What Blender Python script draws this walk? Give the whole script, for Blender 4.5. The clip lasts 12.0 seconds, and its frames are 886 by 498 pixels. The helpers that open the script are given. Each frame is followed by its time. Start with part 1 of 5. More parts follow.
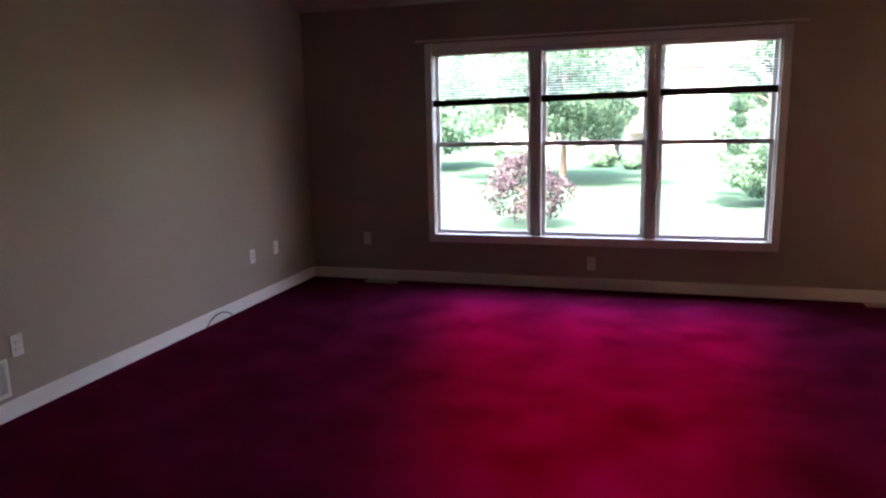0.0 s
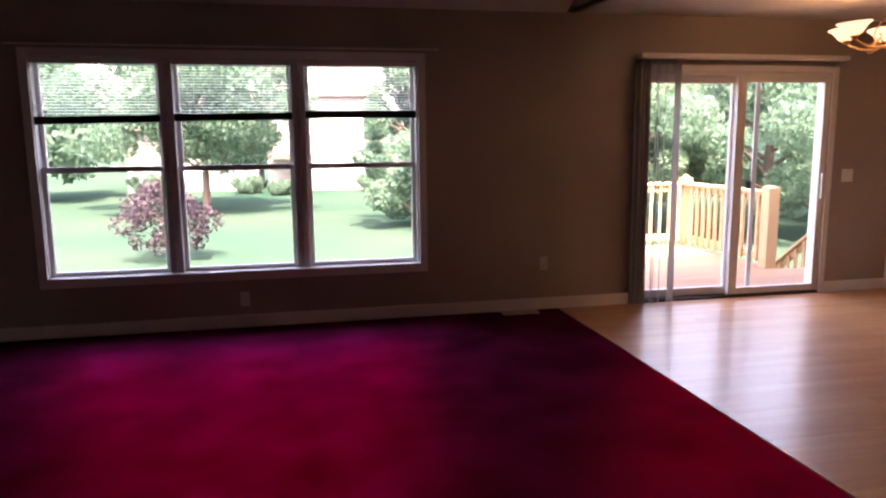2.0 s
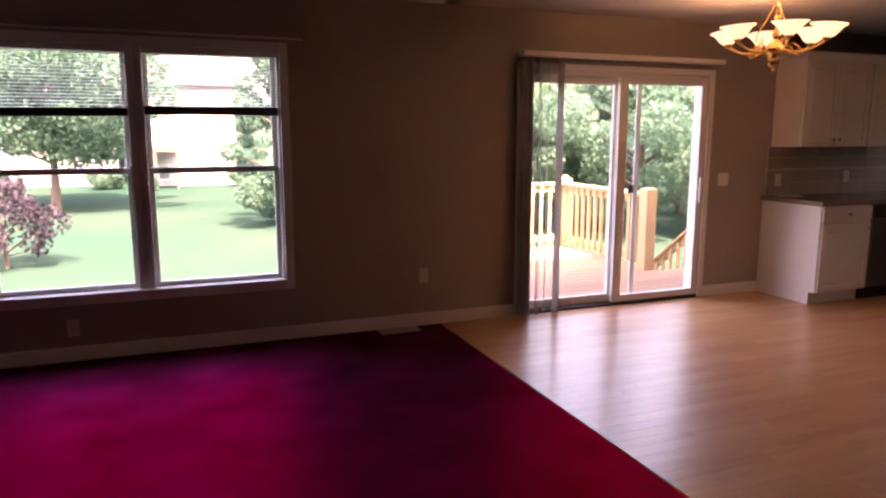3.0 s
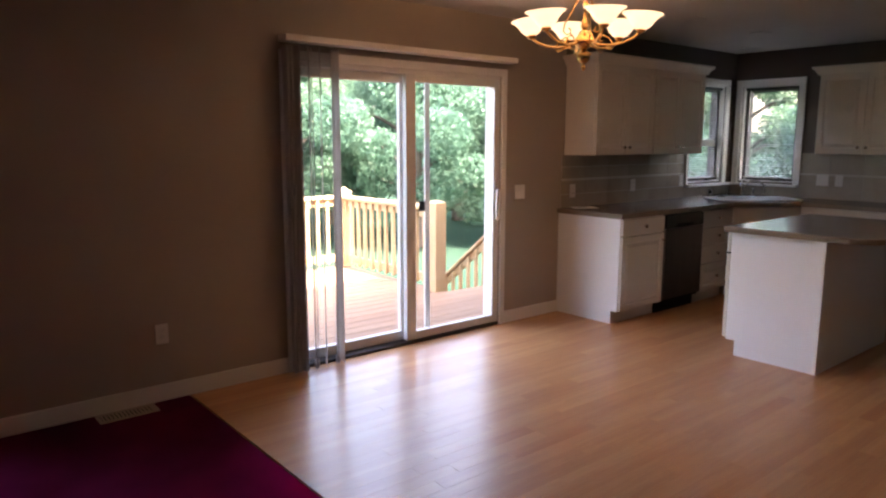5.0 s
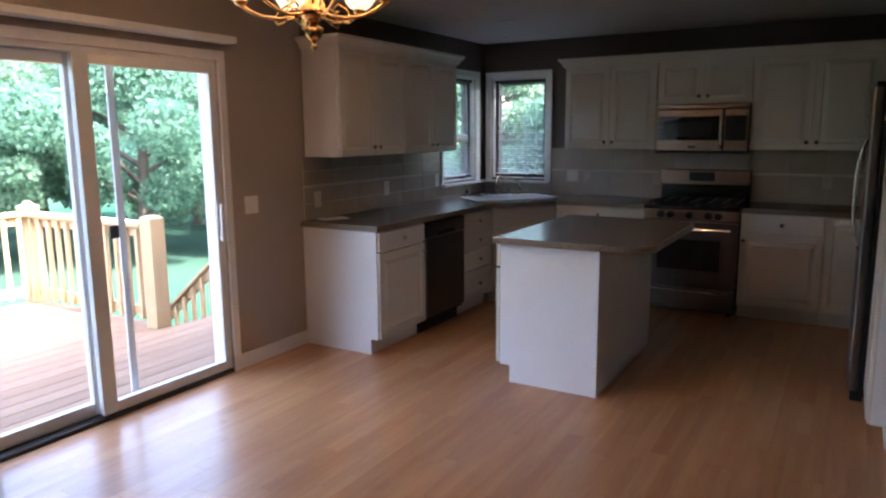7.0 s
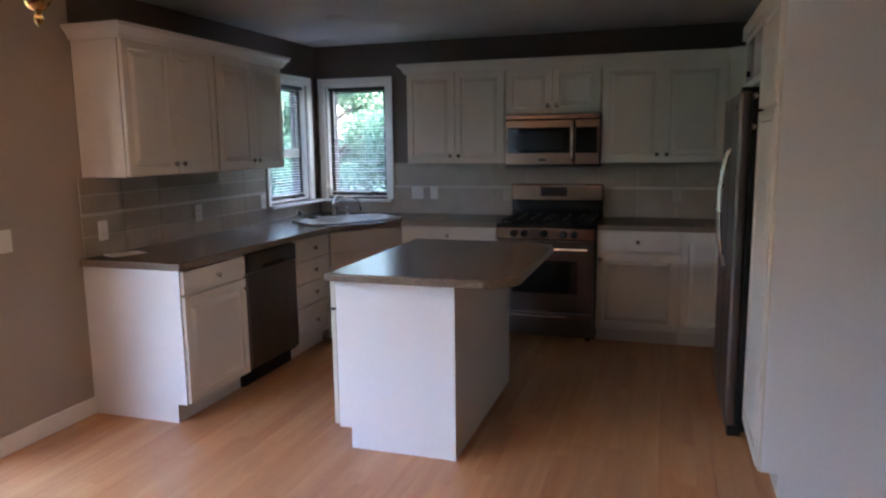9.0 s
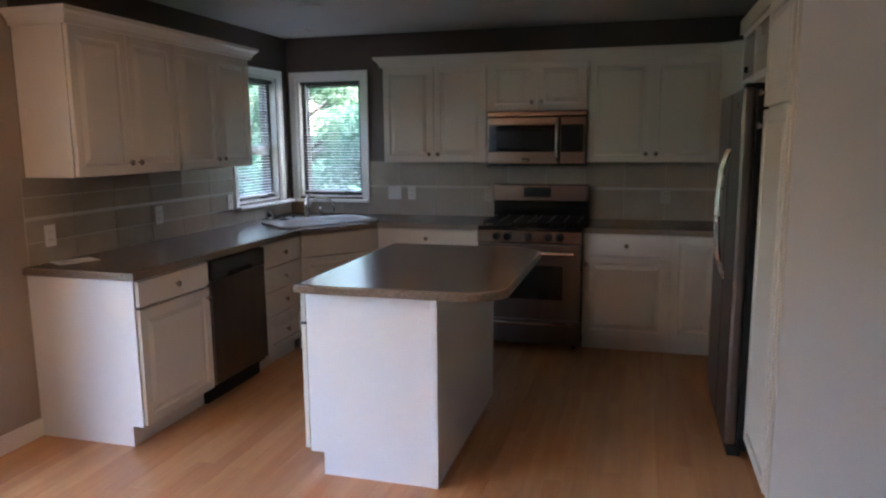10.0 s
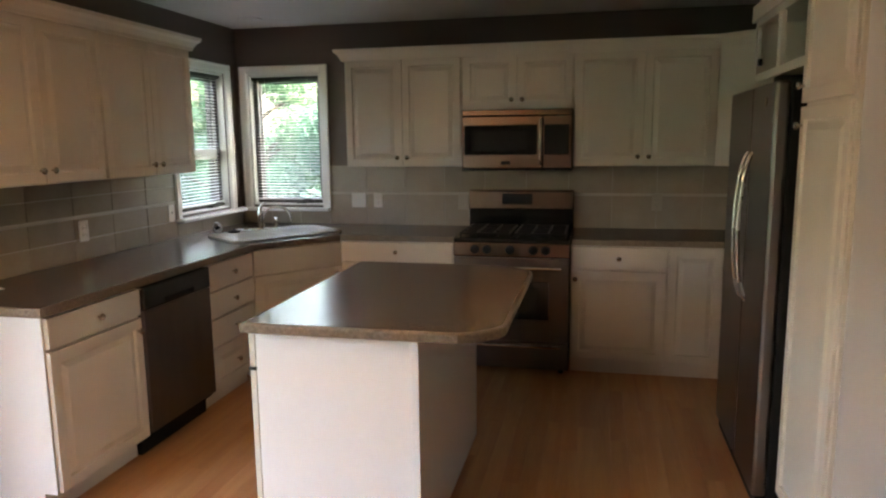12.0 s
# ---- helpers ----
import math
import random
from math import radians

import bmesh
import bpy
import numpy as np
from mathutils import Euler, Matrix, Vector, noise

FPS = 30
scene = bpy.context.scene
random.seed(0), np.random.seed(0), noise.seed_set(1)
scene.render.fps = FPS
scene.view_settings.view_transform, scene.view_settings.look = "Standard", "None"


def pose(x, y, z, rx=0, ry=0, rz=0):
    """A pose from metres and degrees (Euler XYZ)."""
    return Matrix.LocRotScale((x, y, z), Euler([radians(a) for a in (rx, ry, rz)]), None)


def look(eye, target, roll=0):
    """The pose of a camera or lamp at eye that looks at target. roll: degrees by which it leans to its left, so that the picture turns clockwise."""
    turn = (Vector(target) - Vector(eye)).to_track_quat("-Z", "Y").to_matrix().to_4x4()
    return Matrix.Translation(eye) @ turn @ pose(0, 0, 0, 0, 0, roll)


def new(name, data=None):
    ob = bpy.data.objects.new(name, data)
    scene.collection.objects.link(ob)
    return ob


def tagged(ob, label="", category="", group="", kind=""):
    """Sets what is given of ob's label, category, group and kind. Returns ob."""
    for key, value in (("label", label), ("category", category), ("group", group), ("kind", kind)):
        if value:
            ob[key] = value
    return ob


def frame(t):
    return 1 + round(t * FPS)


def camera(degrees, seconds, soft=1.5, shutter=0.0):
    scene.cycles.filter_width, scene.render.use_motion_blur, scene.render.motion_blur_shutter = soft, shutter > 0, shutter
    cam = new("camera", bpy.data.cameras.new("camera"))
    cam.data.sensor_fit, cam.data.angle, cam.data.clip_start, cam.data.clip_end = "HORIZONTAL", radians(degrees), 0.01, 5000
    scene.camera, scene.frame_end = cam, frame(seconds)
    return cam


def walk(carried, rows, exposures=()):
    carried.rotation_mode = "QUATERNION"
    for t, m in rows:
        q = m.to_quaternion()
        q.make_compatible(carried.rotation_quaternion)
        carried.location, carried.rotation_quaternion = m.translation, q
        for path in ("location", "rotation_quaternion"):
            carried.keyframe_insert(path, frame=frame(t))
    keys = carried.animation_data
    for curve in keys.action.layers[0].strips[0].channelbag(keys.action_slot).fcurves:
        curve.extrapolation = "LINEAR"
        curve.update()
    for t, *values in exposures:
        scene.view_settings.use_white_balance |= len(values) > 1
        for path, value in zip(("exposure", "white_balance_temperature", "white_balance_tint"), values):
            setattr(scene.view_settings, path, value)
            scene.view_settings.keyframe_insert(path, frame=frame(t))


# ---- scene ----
cam = camera(65.0, 12.0, 2.3)
ROWS = [
    (0.0, -0.069, -0.027, 1.467, 79.43, 1.28, 16.85),
    (0.2, -0.084, -0.002, 1.465, 79.49, 1.47, 12.05),
    (0.5, -0.105, 0.035, 1.462, 79.59, 1.76, 6.70),
    (1.0, -0.162, 0.084, 1.434, 80.48, 1.72, -0.60),
    (1.5, -0.148, 0.212, 1.422, 81.00, 1.09, -6.29),
    (2.0, -0.112, 0.390, 1.434, 81.11, 0.58, -11.61),
    (2.5, -0.059, 0.629, 1.461, 80.98, 0.11, -16.83),
    (3.0, 0.082, 0.893, 1.498, 80.50, -0.09, -21.33),
    (5.0, 0.655, 1.897, 1.499, 81.10, -0.13, -39.61),
    (5.5, 0.810, 2.059, 1.512, 81.27, -0.25, -43.91),
    (6.0, 0.982, 2.239, 1.529, 80.89, 0.13, -49.13),
    (6.5, 1.216, 2.394, 1.546, 80.44, 0.25, -54.58),
    (7.0, 1.475, 2.490, 1.546, 80.43, 0.44, -59.65),
    (7.5, 1.701, 2.568, 1.533, 80.69, 0.79, -64.54),
    (9.5, 2.324, 2.809, 1.534, 81.43, 0.55, -73.41),
    (10.0, 2.459, 2.865, 1.545, 81.16, 0.45, -74.31),
    (10.5, 2.585, 2.911, 1.548, 80.91, 0.33, -75.07),
    (11.0, 2.716, 2.948, 1.550, 80.73, 0.25, -75.76),
    (11.5, 2.847, 3.006, 1.557, 80.76, 0.33, -76.74),
    (12.0, 2.984, 3.089, 1.559, 81.13, 0.60, -77.61),
]
EXPOSURES = [(0.0, 5.3, 7900, 36), (0.5, 5.1, 8000, 38), (1.5, 4.5, 8100, 45), (3.0, 4.4, 8900, 57), (5.0, 4.5, 7650, 33), (7.0, 4.5, 6400, 25), (9.5, 5.15, 6200, 26), (10.5, 5.0, 6900, 21), (11.0, 4.95, 7200, 22), (12.0, 5.5, 8300, 22)]
walk(cam, [(t, pose(*row)) for t, *row in ROWS], EXPOSURES)

# ---- daylight: clear summer day, sun behind the house ----
world = bpy.data.worlds.new("sky")
scene.world = world
world.use_nodes = True
wn = world.node_tree.nodes
sky = wn.new("ShaderNodeTexSky")
sky.sky_type, sky.sun_disc = "NISHITA", False
SUN_UP, SUN_FROM = 53.0, 183.0
sky.air_density, sky.dust_density = 1.1, 4.0
sky.sun_elevation, sky.sun_rotation = radians(SUN_UP), radians(SUN_FROM)
world.node_tree.links.new(sky.outputs[0], wn["Background"].inputs[0])
wn["Background"].inputs[1].default_value = 0.15
sun = new("sun", bpy.data.lights.new("sun", "SUN"))
sun.data.energy, sun.data.angle, sun.data.color = 2.3, radians(0.6), (1.0, 0.95, 0.87)
sun.matrix_world = look((0, -30, 40), (0, -30 + math.cos(radians(SUN_UP)), 40 - math.sin(radians(SUN_UP))))

# ---- plan, in metres ----
YN, XE, XW, YS = 5.906, 8.171, -3.20, -2.0      # room faces of the outer walls
XC, CEIL, VAULT, RIDGE = 2.045, 2.44, 0.45, 1.95  # carpet edge, flat ceiling, slope and ridge of the vault
THICK = 0.16
XF = 2.01                                         # where the carpet meets the oak floor
XP = 5.31                                         # west face of the pantry and the wall behind it


# ---- materials ----
def material(name, a, b, rough=0.5, metal=0.0, scale=4.0, fine=60.0, bump=0.1, spread=0.5, stretch=(1, 1, 1), per_piece=0.0, coat=0.0, rough_var=0.08, trans=0.0, islands=False, spec=0.5, edge=None):
    """Two colours mixed by coarse and fine noise, with fine relief; per_piece varies the tone of each piece."""
    m = bpy.data.materials.new(name)
    m.use_nodes = True
    n, link = m.node_tree.nodes, m.node_tree.links.new
    p = n["Principled BSDF"]
    tc = n.new("ShaderNodeTexCoord")
    mp = n.new("ShaderNodeMapping")
    mp.inputs["Scale"].default_value = stretch
    link(tc.outputs["Object"], mp.inputs["Vector"])
    if per_piece:
        info = n.new("ShaderNodeNewGeometry" if islands else "ShaderNodeObjectInfo")
        chance = info.outputs["Random Per Island" if islands else "Random"]
        shift = n.new("ShaderNodeVectorMath")
        shift.operation = "SCALE"
        shift.inputs[0].default_value = (37.0, 23.0, 11.0)
        link(chance, shift.inputs["Scale"])
        link(shift.outputs[0], mp.inputs["Location"])
    n1, n2 = n.new("ShaderNodeTexNoise"), n.new("ShaderNodeTexNoise")
    for t, s, d in ((n1, scale, 4.0), (n2, fine, 3.0)):
        t.inputs["Scale"].default_value, t.inputs["Detail"].default_value = s, d
        link(mp.outputs[0], t.inputs["Vector"])
    add = n.new("ShaderNodeMath")
    add.operation = "MULTIPLY_ADD"
    add.inputs[1].default_value = spread
    link(n2.outputs["Fac"], add.inputs[0])
    sub = n.new("ShaderNodeMath")
    sub.operation = "MULTIPLY_ADD"
    sub.inputs[1].default_value, sub.inputs[2].default_value = 1.6, -0.3 - spread / 2
    link(n1.outputs["Fac"], sub.inputs[0])
    link(sub.outputs[0], add.inputs[2])
    fac = add
    if per_piece:
        pp = n.new("ShaderNodeMath")
        pp.operation = "MULTIPLY_ADD"
        pp.inputs[1].default_value = per_piece
        link(chance, pp.inputs[0])
        off = n.new("ShaderNodeMath")
        off.operation = "SUBTRACT"
        off.inputs[1].default_value = per_piece / 2
        link(add.outputs[0], off.inputs[0])
        link(off.outputs[0], pp.inputs[2])
        fac = pp
    mix = n.new("ShaderNodeMix")
    mix.data_type, mix.clamp_factor = "RGBA", True
    mix.inputs["A"].default_value, mix.inputs["B"].default_value = (*a, 1), (*b, 1)
    link(fac.outputs[0], mix.inputs["Factor"])
    link(mix.outputs["Result"], p.inputs["Base Color"])
    p.inputs["Metallic"].default_value, p.inputs["Specular IOR Level"].default_value = metal, spec
    rr = n.new("ShaderNodeMapRange")
    rr.inputs["To Min"].default_value, rr.inputs["To Max"].default_value = max(0.02, rough - rough_var), min(1.0, rough + rough_var)
    link(n1.outputs["Fac"], rr.inputs["Value"])
    link(rr.outputs[0], p.inputs["Roughness"])
    if edge:
        p.inputs["Specular Tint"].default_value = (*edge, 1)
    if coat:
        p.inputs["Coat Weight"].default_value, p.inputs["Coat Roughness"].default_value = coat, 0.2
    if bump:
        bp = n.new("ShaderNodeBump")
        bp.inputs["Strength"].default_value, bp.inputs["Distance"].default_value = bump, 0.004
        link(n2.outputs["Fac"], bp.inputs["Height"])
        link(bp.outputs[0], p.inputs["Normal"])
    if trans:
        t = n.new("ShaderNodeBsdfTranslucent")
        link(mix.outputs["Result"], t.inputs["Color"])
        ms = n.new("ShaderNodeMixShader")
        ms.inputs[0].default_value = trans
        link(p.outputs[0], ms.inputs[1])
        link(t.outputs[0], ms.inputs[2])
        link(ms.outputs[0], n["Material Output"].inputs["Surface"])
    return m


def glass_material(name, tint=(0.97, 0.99, 0.98), gloss=0.0):
    m = bpy.data.materials.new(name)
    m.use_nodes = True
    n, link = m.node_tree.nodes, m.node_tree.links.new
    n.remove(n["Principled BSDF"])
    clear, shine, mix, fres = n.new("ShaderNodeBsdfTransparent"), n.new("ShaderNodeBsdfGlossy"), n.new("ShaderNodeMixShader"), n.new("ShaderNodeLayerWeight")
    clear.inputs[0].default_value = (*tint, 1)
    shine.inputs["Roughness"].default_value = gloss
    steep, part_shine = n.new("ShaderNodeMath"), n.new("ShaderNodeMath")
    steep.operation, part_shine.operation = "POWER", "MULTIPLY_ADD"
    steep.inputs[1].default_value = 5.0
    part_shine.inputs[1].default_value, part_shine.inputs[2].default_value = 0.96, 0.04
    fres.inputs[0].default_value = 0.5
    link(fres.outputs["Facing"], steep.inputs[0])
    link(steep.outputs[0], part_shine.inputs[0])
    link(part_shine.outputs[0], mix.inputs[0])
    link(clear.outputs[0], mix.inputs[1])
    link(shine.outputs[0], mix.inputs[2])
    link(mix.outputs[0], n["Material Output"].inputs["Surface"])
    return m


def glow_material(name, colour, strength, base=(0.9, 0.85, 0.75)):
    m = bpy.data.materials.new(name)
    m.use_nodes = True
    p = m.node_tree.nodes["Principled BSDF"]
    p.inputs["Base Color"].default_value, p.inputs["Roughness"].default_value = (*base, 1), 0.35
    p.inputs["Emission Color"].default_value, p.inputs["Emission Strength"].default_value = (*colour, 1), strength
    return m


WALL = material("beige_wall_paint", (0.345, 0.285, 0.23), (0.39, 0.325, 0.265), 0.55, scale=1.2, fine=160, bump=0.12, spread=0.25)
TAUPE = material("dark_taupe_wall_paint", (0.092, 0.066, 0.052), (0.116, 0.086, 0.068), 0.55, scale=1.2, fine=160, bump=0.12, spread=0.25)
CEILING = material("white_ceiling_paint", (0.46, 0.44, 0.42), (0.52, 0.50, 0.475), 0.85, scale=1.5, fine=90, bump=0.35, spread=0.3)
TRIM = material("white_trim_paint", (0.74, 0.72, 0.69), (0.80, 0.79, 0.76), 0.38, scale=2, fine=70, bump=0.04)
CABINET = material("white_cabinet_foil", (0.685, 0.640, 0.565), (0.735, 0.69, 0.615), 0.32, scale=2, fine=80, bump=0.03)
PANEL = material("white_melamine_panel", (0.83, 0.84, 0.85), (0.87, 0.88, 0.89), 0.34, scale=2, fine=80, bump=0.02)
CARPET = material("crimson_carpet_pile", (0.135, 0.011, 0.040), (0.285, 0.026, 0.090), 0.45, 0.85, scale=2.6, fine=380, bump=0.25, spread=0.5, spec=0.0, rough_var=0.09, edge=(0.03, 0.004, 0.008))
OAK = material("oiled_oak_strip", (0.47, 0.200, 0.078), (0.63, 0.335, 0.150), 0.42, scale=2.0, fine=16, bump=0.0, stretch=(0.5, 7, 7), per_piece=0.5, spread=0.5, coat=0.4, rough_var=0.03)
OAK_REST = material("oak_strip_rest", (0.47, 0.200, 0.078), (0.63, 0.335, 0.150), 0.42, scale=2.0, fine=16, bump=0.0, stretch=(0.5, 7, 7), per_piece=0.5, spread=0.5, coat=0.4, rough_var=0.03, islands=True)
SUBFLOOR = material("dark_floor_joint", (0.28, 0.14, 0.06), (0.34, 0.18, 0.08), 0.7)
COUNTER = material("speckled_brown_laminate", (0.100, 0.067, 0.046), (0.148, 0.104, 0.075), 0.24, scale=60, fine=190, bump=0.0, spread=0.9, rough_var=0.03)
# speckle of the worktop edge, its paler tone stands for light falling on it
LIT_EDGE = material("lit_speckled_laminate_edge", (0.12, 0.085, 0.060), (0.30, 0.235, 0.175), 0.35, scale=70, fine=220, bump=0.05, spread=0.9)
STEEL = material("brushed_stainless_steel", (0.31, 0.205, 0.150), (0.37, 0.25, 0.187), 0.22, 1.0, scale=2, fine=60, bump=0.0, rough_var=0.02, stretch=(1, 1, 6))
DARK_STEEL = material("dark_stainless_steel", (0.16, 0.135, 0.124), (0.20, 0.170, 0.157), 0.30, 1.0, scale=2, fine=60, bump=0.0, rough_var=0.02, stretch=(6, 6, 1))
CHROME = material("polished_chrome", (0.70, 0.70, 0.70), (0.76, 0.76, 0.76), 0.10, 1.0, bump=0.0, rough_var=0.04)
NICKEL = material("brushed_nickel", (0.48, 0.45, 0.40), (0.56, 0.53, 0.48), 0.26, 1.0, bump=0.0)
BLACK = material("black_enamel", (0.008, 0.008, 0.008), (0.016, 0.015, 0.014), 0.16, scale=6, bump=0.0)
BLACK_MATT = material("matt_black_plastic", (0.010, 0.010, 0.010), (0.016, 0.015, 0.014), 0.5, spec=0.22)
DARK_GLASS = material("dark_oven_glass", (0.006, 0.006, 0.007), (0.010, 0.010, 0.011), 0.06, bump=0.0, rough_var=0.03)
FAR_GLASS = material("house_window_glass", (0.10, 0.12, 0.14), (0.16, 0.18, 0.20), 0.1, bump=0.0)
TILE = material("beige_ceramic_tile", (0.345, 0.295, 0.232), (0.435, 0.380, 0.305), 0.22, scale=5, fine=45, bump=0.03, per_piece=0.5)
GROUT = material("pale_grout", (0.50, 0.46, 0.40), (0.58, 0.54, 0.48), 0.8)
PLASTIC = material("white_plastic", (0.74, 0.72, 0.68), (0.80, 0.78, 0.74), 0.4, bump=0.0)
ALMOND = material("beige_plastic", (0.42, 0.37, 0.30), (0.47, 0.42, 0.345), 0.4, bump=0.0)
SINK = material("white_sink_enamel", (0.50, 0.475, 0.435), (0.56, 0.535, 0.495), 0.18, bump=0.0)
BRASS = material("polished_brass", (0.58, 0.34, 0.13), (0.70, 0.44, 0.19), 0.16, 1.0, bump=0.0)
VINYL = material("white_vinyl_frame", (0.70, 0.69, 0.67), (0.77, 0.76, 0.74), 0.35, bump=0.02)
# dark bronze parts; also stands in for shade on the backlit blind rails
BRONZE_AND_SHADE = material("dark_bronze_and_rail_shade", (0.024, 0.021, 0.019), (0.036, 0.032, 0.029), 0.5)
SLAT = material("white_blind_slat", (0.62, 0.62, 0.61), (0.70, 0.70, 0.69), 0.45, bump=0.0, trans=0.25)
CAN = material("dull_grey_lamp_face", (0.20, 0.19, 0.18), (0.26, 0.25, 0.24), 0.5, bump=0.0)
VANE = material("grey_vertical_blind_vane", (0.56, 0.53, 0.51), (0.66, 0.63, 0.61), 0.5, scale=6, bump=0.05, trans=0.7)
GLASS = glass_material("clear_pane")
BULB = glow_material("lit_frosted_glass_shade", (1.0, 0.74, 0.44), 0.075)
PAPER = material("white_paper", (0.72, 0.72, 0.70), (0.78, 0.78, 0.76), 0.7)
CABLE = material("black_cable", (0.012, 0.012, 0.012), (0.02, 0.02, 0.02), 0.5, bump=0.0)
# dark brown that carries the shade inside the open cabinet
CABINET_SHADE = material("shaded_cabinet_inside", (0.10, 0.08, 0.06), (0.14, 0.11, 0.085), 0.7)
CEDAR = material("new_cedar_board", (0.205, 0.124, 0.078), (0.295, 0.195, 0.128), 0.7, spec=0.15, scale=2, fine=14, bump=0.1, stretch=(0.5, 7, 7), per_piece=0.6)
PINE = material("treated_pine_rail", (0.36, 0.25, 0.13), (0.47, 0.35, 0.20), 0.65, scale=3, fine=20, bump=0.1, stretch=(4, 4, 0.6), per_piece=0.4)
LAWN = material("mown_lawn", (0.009, 0.042, 0.029), (0.033, 0.056, 0.042), 0.9, scale=0.16, fine=2.5, bump=0.4, spread=0.4, spec=0.0)
LEAF = material("green_leaf", (0.050, 0.136, 0.094), (0.124, 0.242, 0.174), 0.45, scale=0.9, fine=6, bump=0.0, spread=0.9, trans=0.62, spec=0.2)
LEAF_LIGHT = material("light_green_leaf", (0.070, 0.164, 0.106), (0.162, 0.282, 0.192), 0.45, scale=0.9, fine=6, bump=0.0, spread=0.9, trans=0.66, spec=0.2)
LEAF_PLUM = material("purple_leaf", (0.024, 0.019, 0.026), (0.048, 0.041, 0.051), 0.5, scale=1.5, fine=8, bump=0.0, spread=0.9, trans=0.35, spec=0.2)
BARK = material("grey_brown_bark", (0.045, 0.037, 0.030), (0.10, 0.082, 0.068), 0.9, scale=5, fine=30, bump=0.6, stretch=(3, 3, 0.6))
SIDING = material("white_house_siding", (0.31, 0.305, 0.30), (0.37, 0.365, 0.36), 0.6, scale=0.5, fine=8)
ROOFING = material("grey_roof_shingle", (0.11, 0.105, 0.10), (0.20, 0.19, 0.18), 0.9, scale=3, fine=30)
CONCRETE = material("grey_concrete", (0.28, 0.27, 0.25), (0.36, 0.35, 0.33), 0.9)


# ---- mesh helpers ----
def box(bm, x0, x1, y0, y1, z0, z1, bevel=0.0):
    """A box between two corners, with chamfered edges where asked."""
    r = bmesh.ops.create_cube(bm, size=1.0, matrix=Matrix.LocRotScale(((x0 + x1) / 2, (y0 + y1) / 2, (z0 + z1) / 2), None, (abs(x1 - x0), abs(y1 - y0), abs(z1 - z0))))
    if bevel:
        edges = list({e for v in r["verts"] for e in v.link_edges})
        bmesh.ops.bevel(bm, geom=edges, offset=bevel, segments=2, affect="EDGES", profile=0.5)
    return bm


def boxes(*rows, bevel=0.0):
    bm = bmesh.new()
    for row in rows:
        box(bm, *row, bevel=bevel)
    return bm


def lathe(bm, profile, m=None, n=20):
    """Turn a profile of (radius, height) round z, then move it by m."""
    m = m or Matrix()
    rings = []
    for r, z in profile:
        rings.append([bm.verts.new(m @ Vector((r * math.cos(2 * math.pi * k / n), r * math.sin(2 * math.pi * k / n), z))) for k in range(n)])
    for a, b in zip(rings, rings[1:]):
        for k in range(n):
            bm.faces.new((a[k], a[(k + 1) % n], b[(k + 1) % n], b[k]))
    bm.faces.new(rings[0][::-1])
    bm.faces.new(rings[-1])
    return bm


def tube(bm, points, radii, n=10):
    """A round bar along points; one radius or one for each point."""
    points = [Vector(p) for p in points]
    radii = radii if isinstance(radii, (list, tuple)) else [radii] * len(points)
    rings = []
    run_way = points[-1] - points[0]
    ref = Vector((1, 0, 0)) if abs(run_way.z) > 0.8 * run_way.length else Vector((0, 0, 1))
    for k, p in enumerate(points):
        way = (points[min(k + 1, len(points) - 1)] - points[max(k - 1, 0)]).normalized()
        side = way.cross(ref)
        side = side.normalized() if side.length > 1e-3 else Vector((1, 0, 0))
        up = side.cross(way)
        rings.append([bm.verts.new(p + radii[k] * (math.cos(2 * math.pi * j / n) * side + math.sin(2 * math.pi * j / n) * up)) for j in range(n)])
    for a, b in zip(rings, rings[1:]):
        for j in range(n):
            bm.faces.new((a[j], a[(j + 1) % n], b[(j + 1) % n], b[j]))
    bm.faces.new(rings[0][::-1])
    bm.faces.new(rings[-1])
    return bm


def prism(bm, outline, z0, z1, bevel=0.0):
    """A flat slab over an outline of (x, y)."""
    low = [bm.verts.new((x, y, z0)) for x, y in outline]
    top = [bm.verts.new((x, y, z1)) for x, y in outline]
    n = len(outline)
    faces = [bm.faces.new(low[::-1]), bm.faces.new(top)]
    for k in range(n):
        faces.append(bm.faces.new((low[k], low[(k + 1) % n], top[(k + 1) % n], top[k])))
    if bevel:
        bmesh.ops.bevel(bm, geom=list(faces[1].edges) + list(faces[0].edges), offset=bevel, segments=3, affect="EDGES", profile=0.5)
    bmesh.ops.recalc_face_normals(bm, faces=bm.faces)
    return bm


def to_mesh(name, bm, mat):
    bmesh.ops.recalc_face_normals(bm, faces=bm.faces)
    me = bpy.data.meshes.new(name)
    bm.to_mesh(me)
    bm.free()
    me.materials.append(mat)
    me.shade_smooth()
    me.set_sharp_from_angle(angle=radians(50))
    for p in me.polygons:
        p.use_smooth = p.area < 0.0012
    return me


def part(name, bm, mat, parent=None, label=""):
    """Links a bmesh, or a ready mesh, as one object under a thing or a part."""
    me = bm if isinstance(bm, bpy.types.Mesh) else to_mesh(name, bm, mat)
    ob = new(name, me)
    ob.parent = parent
    return tagged(ob, label)


def thing(name, label, category, m=None, group="", kind=""):
    ob = new(name)
    ob.empty_display_size = 0.1
    ob.matrix_world = m or Matrix()
    return tagged(ob, label, category, group, kind)


def structure(name, bm, mat, label, category):
    return tagged(part(name, bm, mat), label, category, kind="structure")


def north(x, y, z=0.0):
    """A thing whose front faces into the room from the north wall; local x runs to its right, y into the wall."""
    return pose(x, y, z)


def east(x, y, z=0.0):
    return pose(x, y, z, 0, 0, -90)


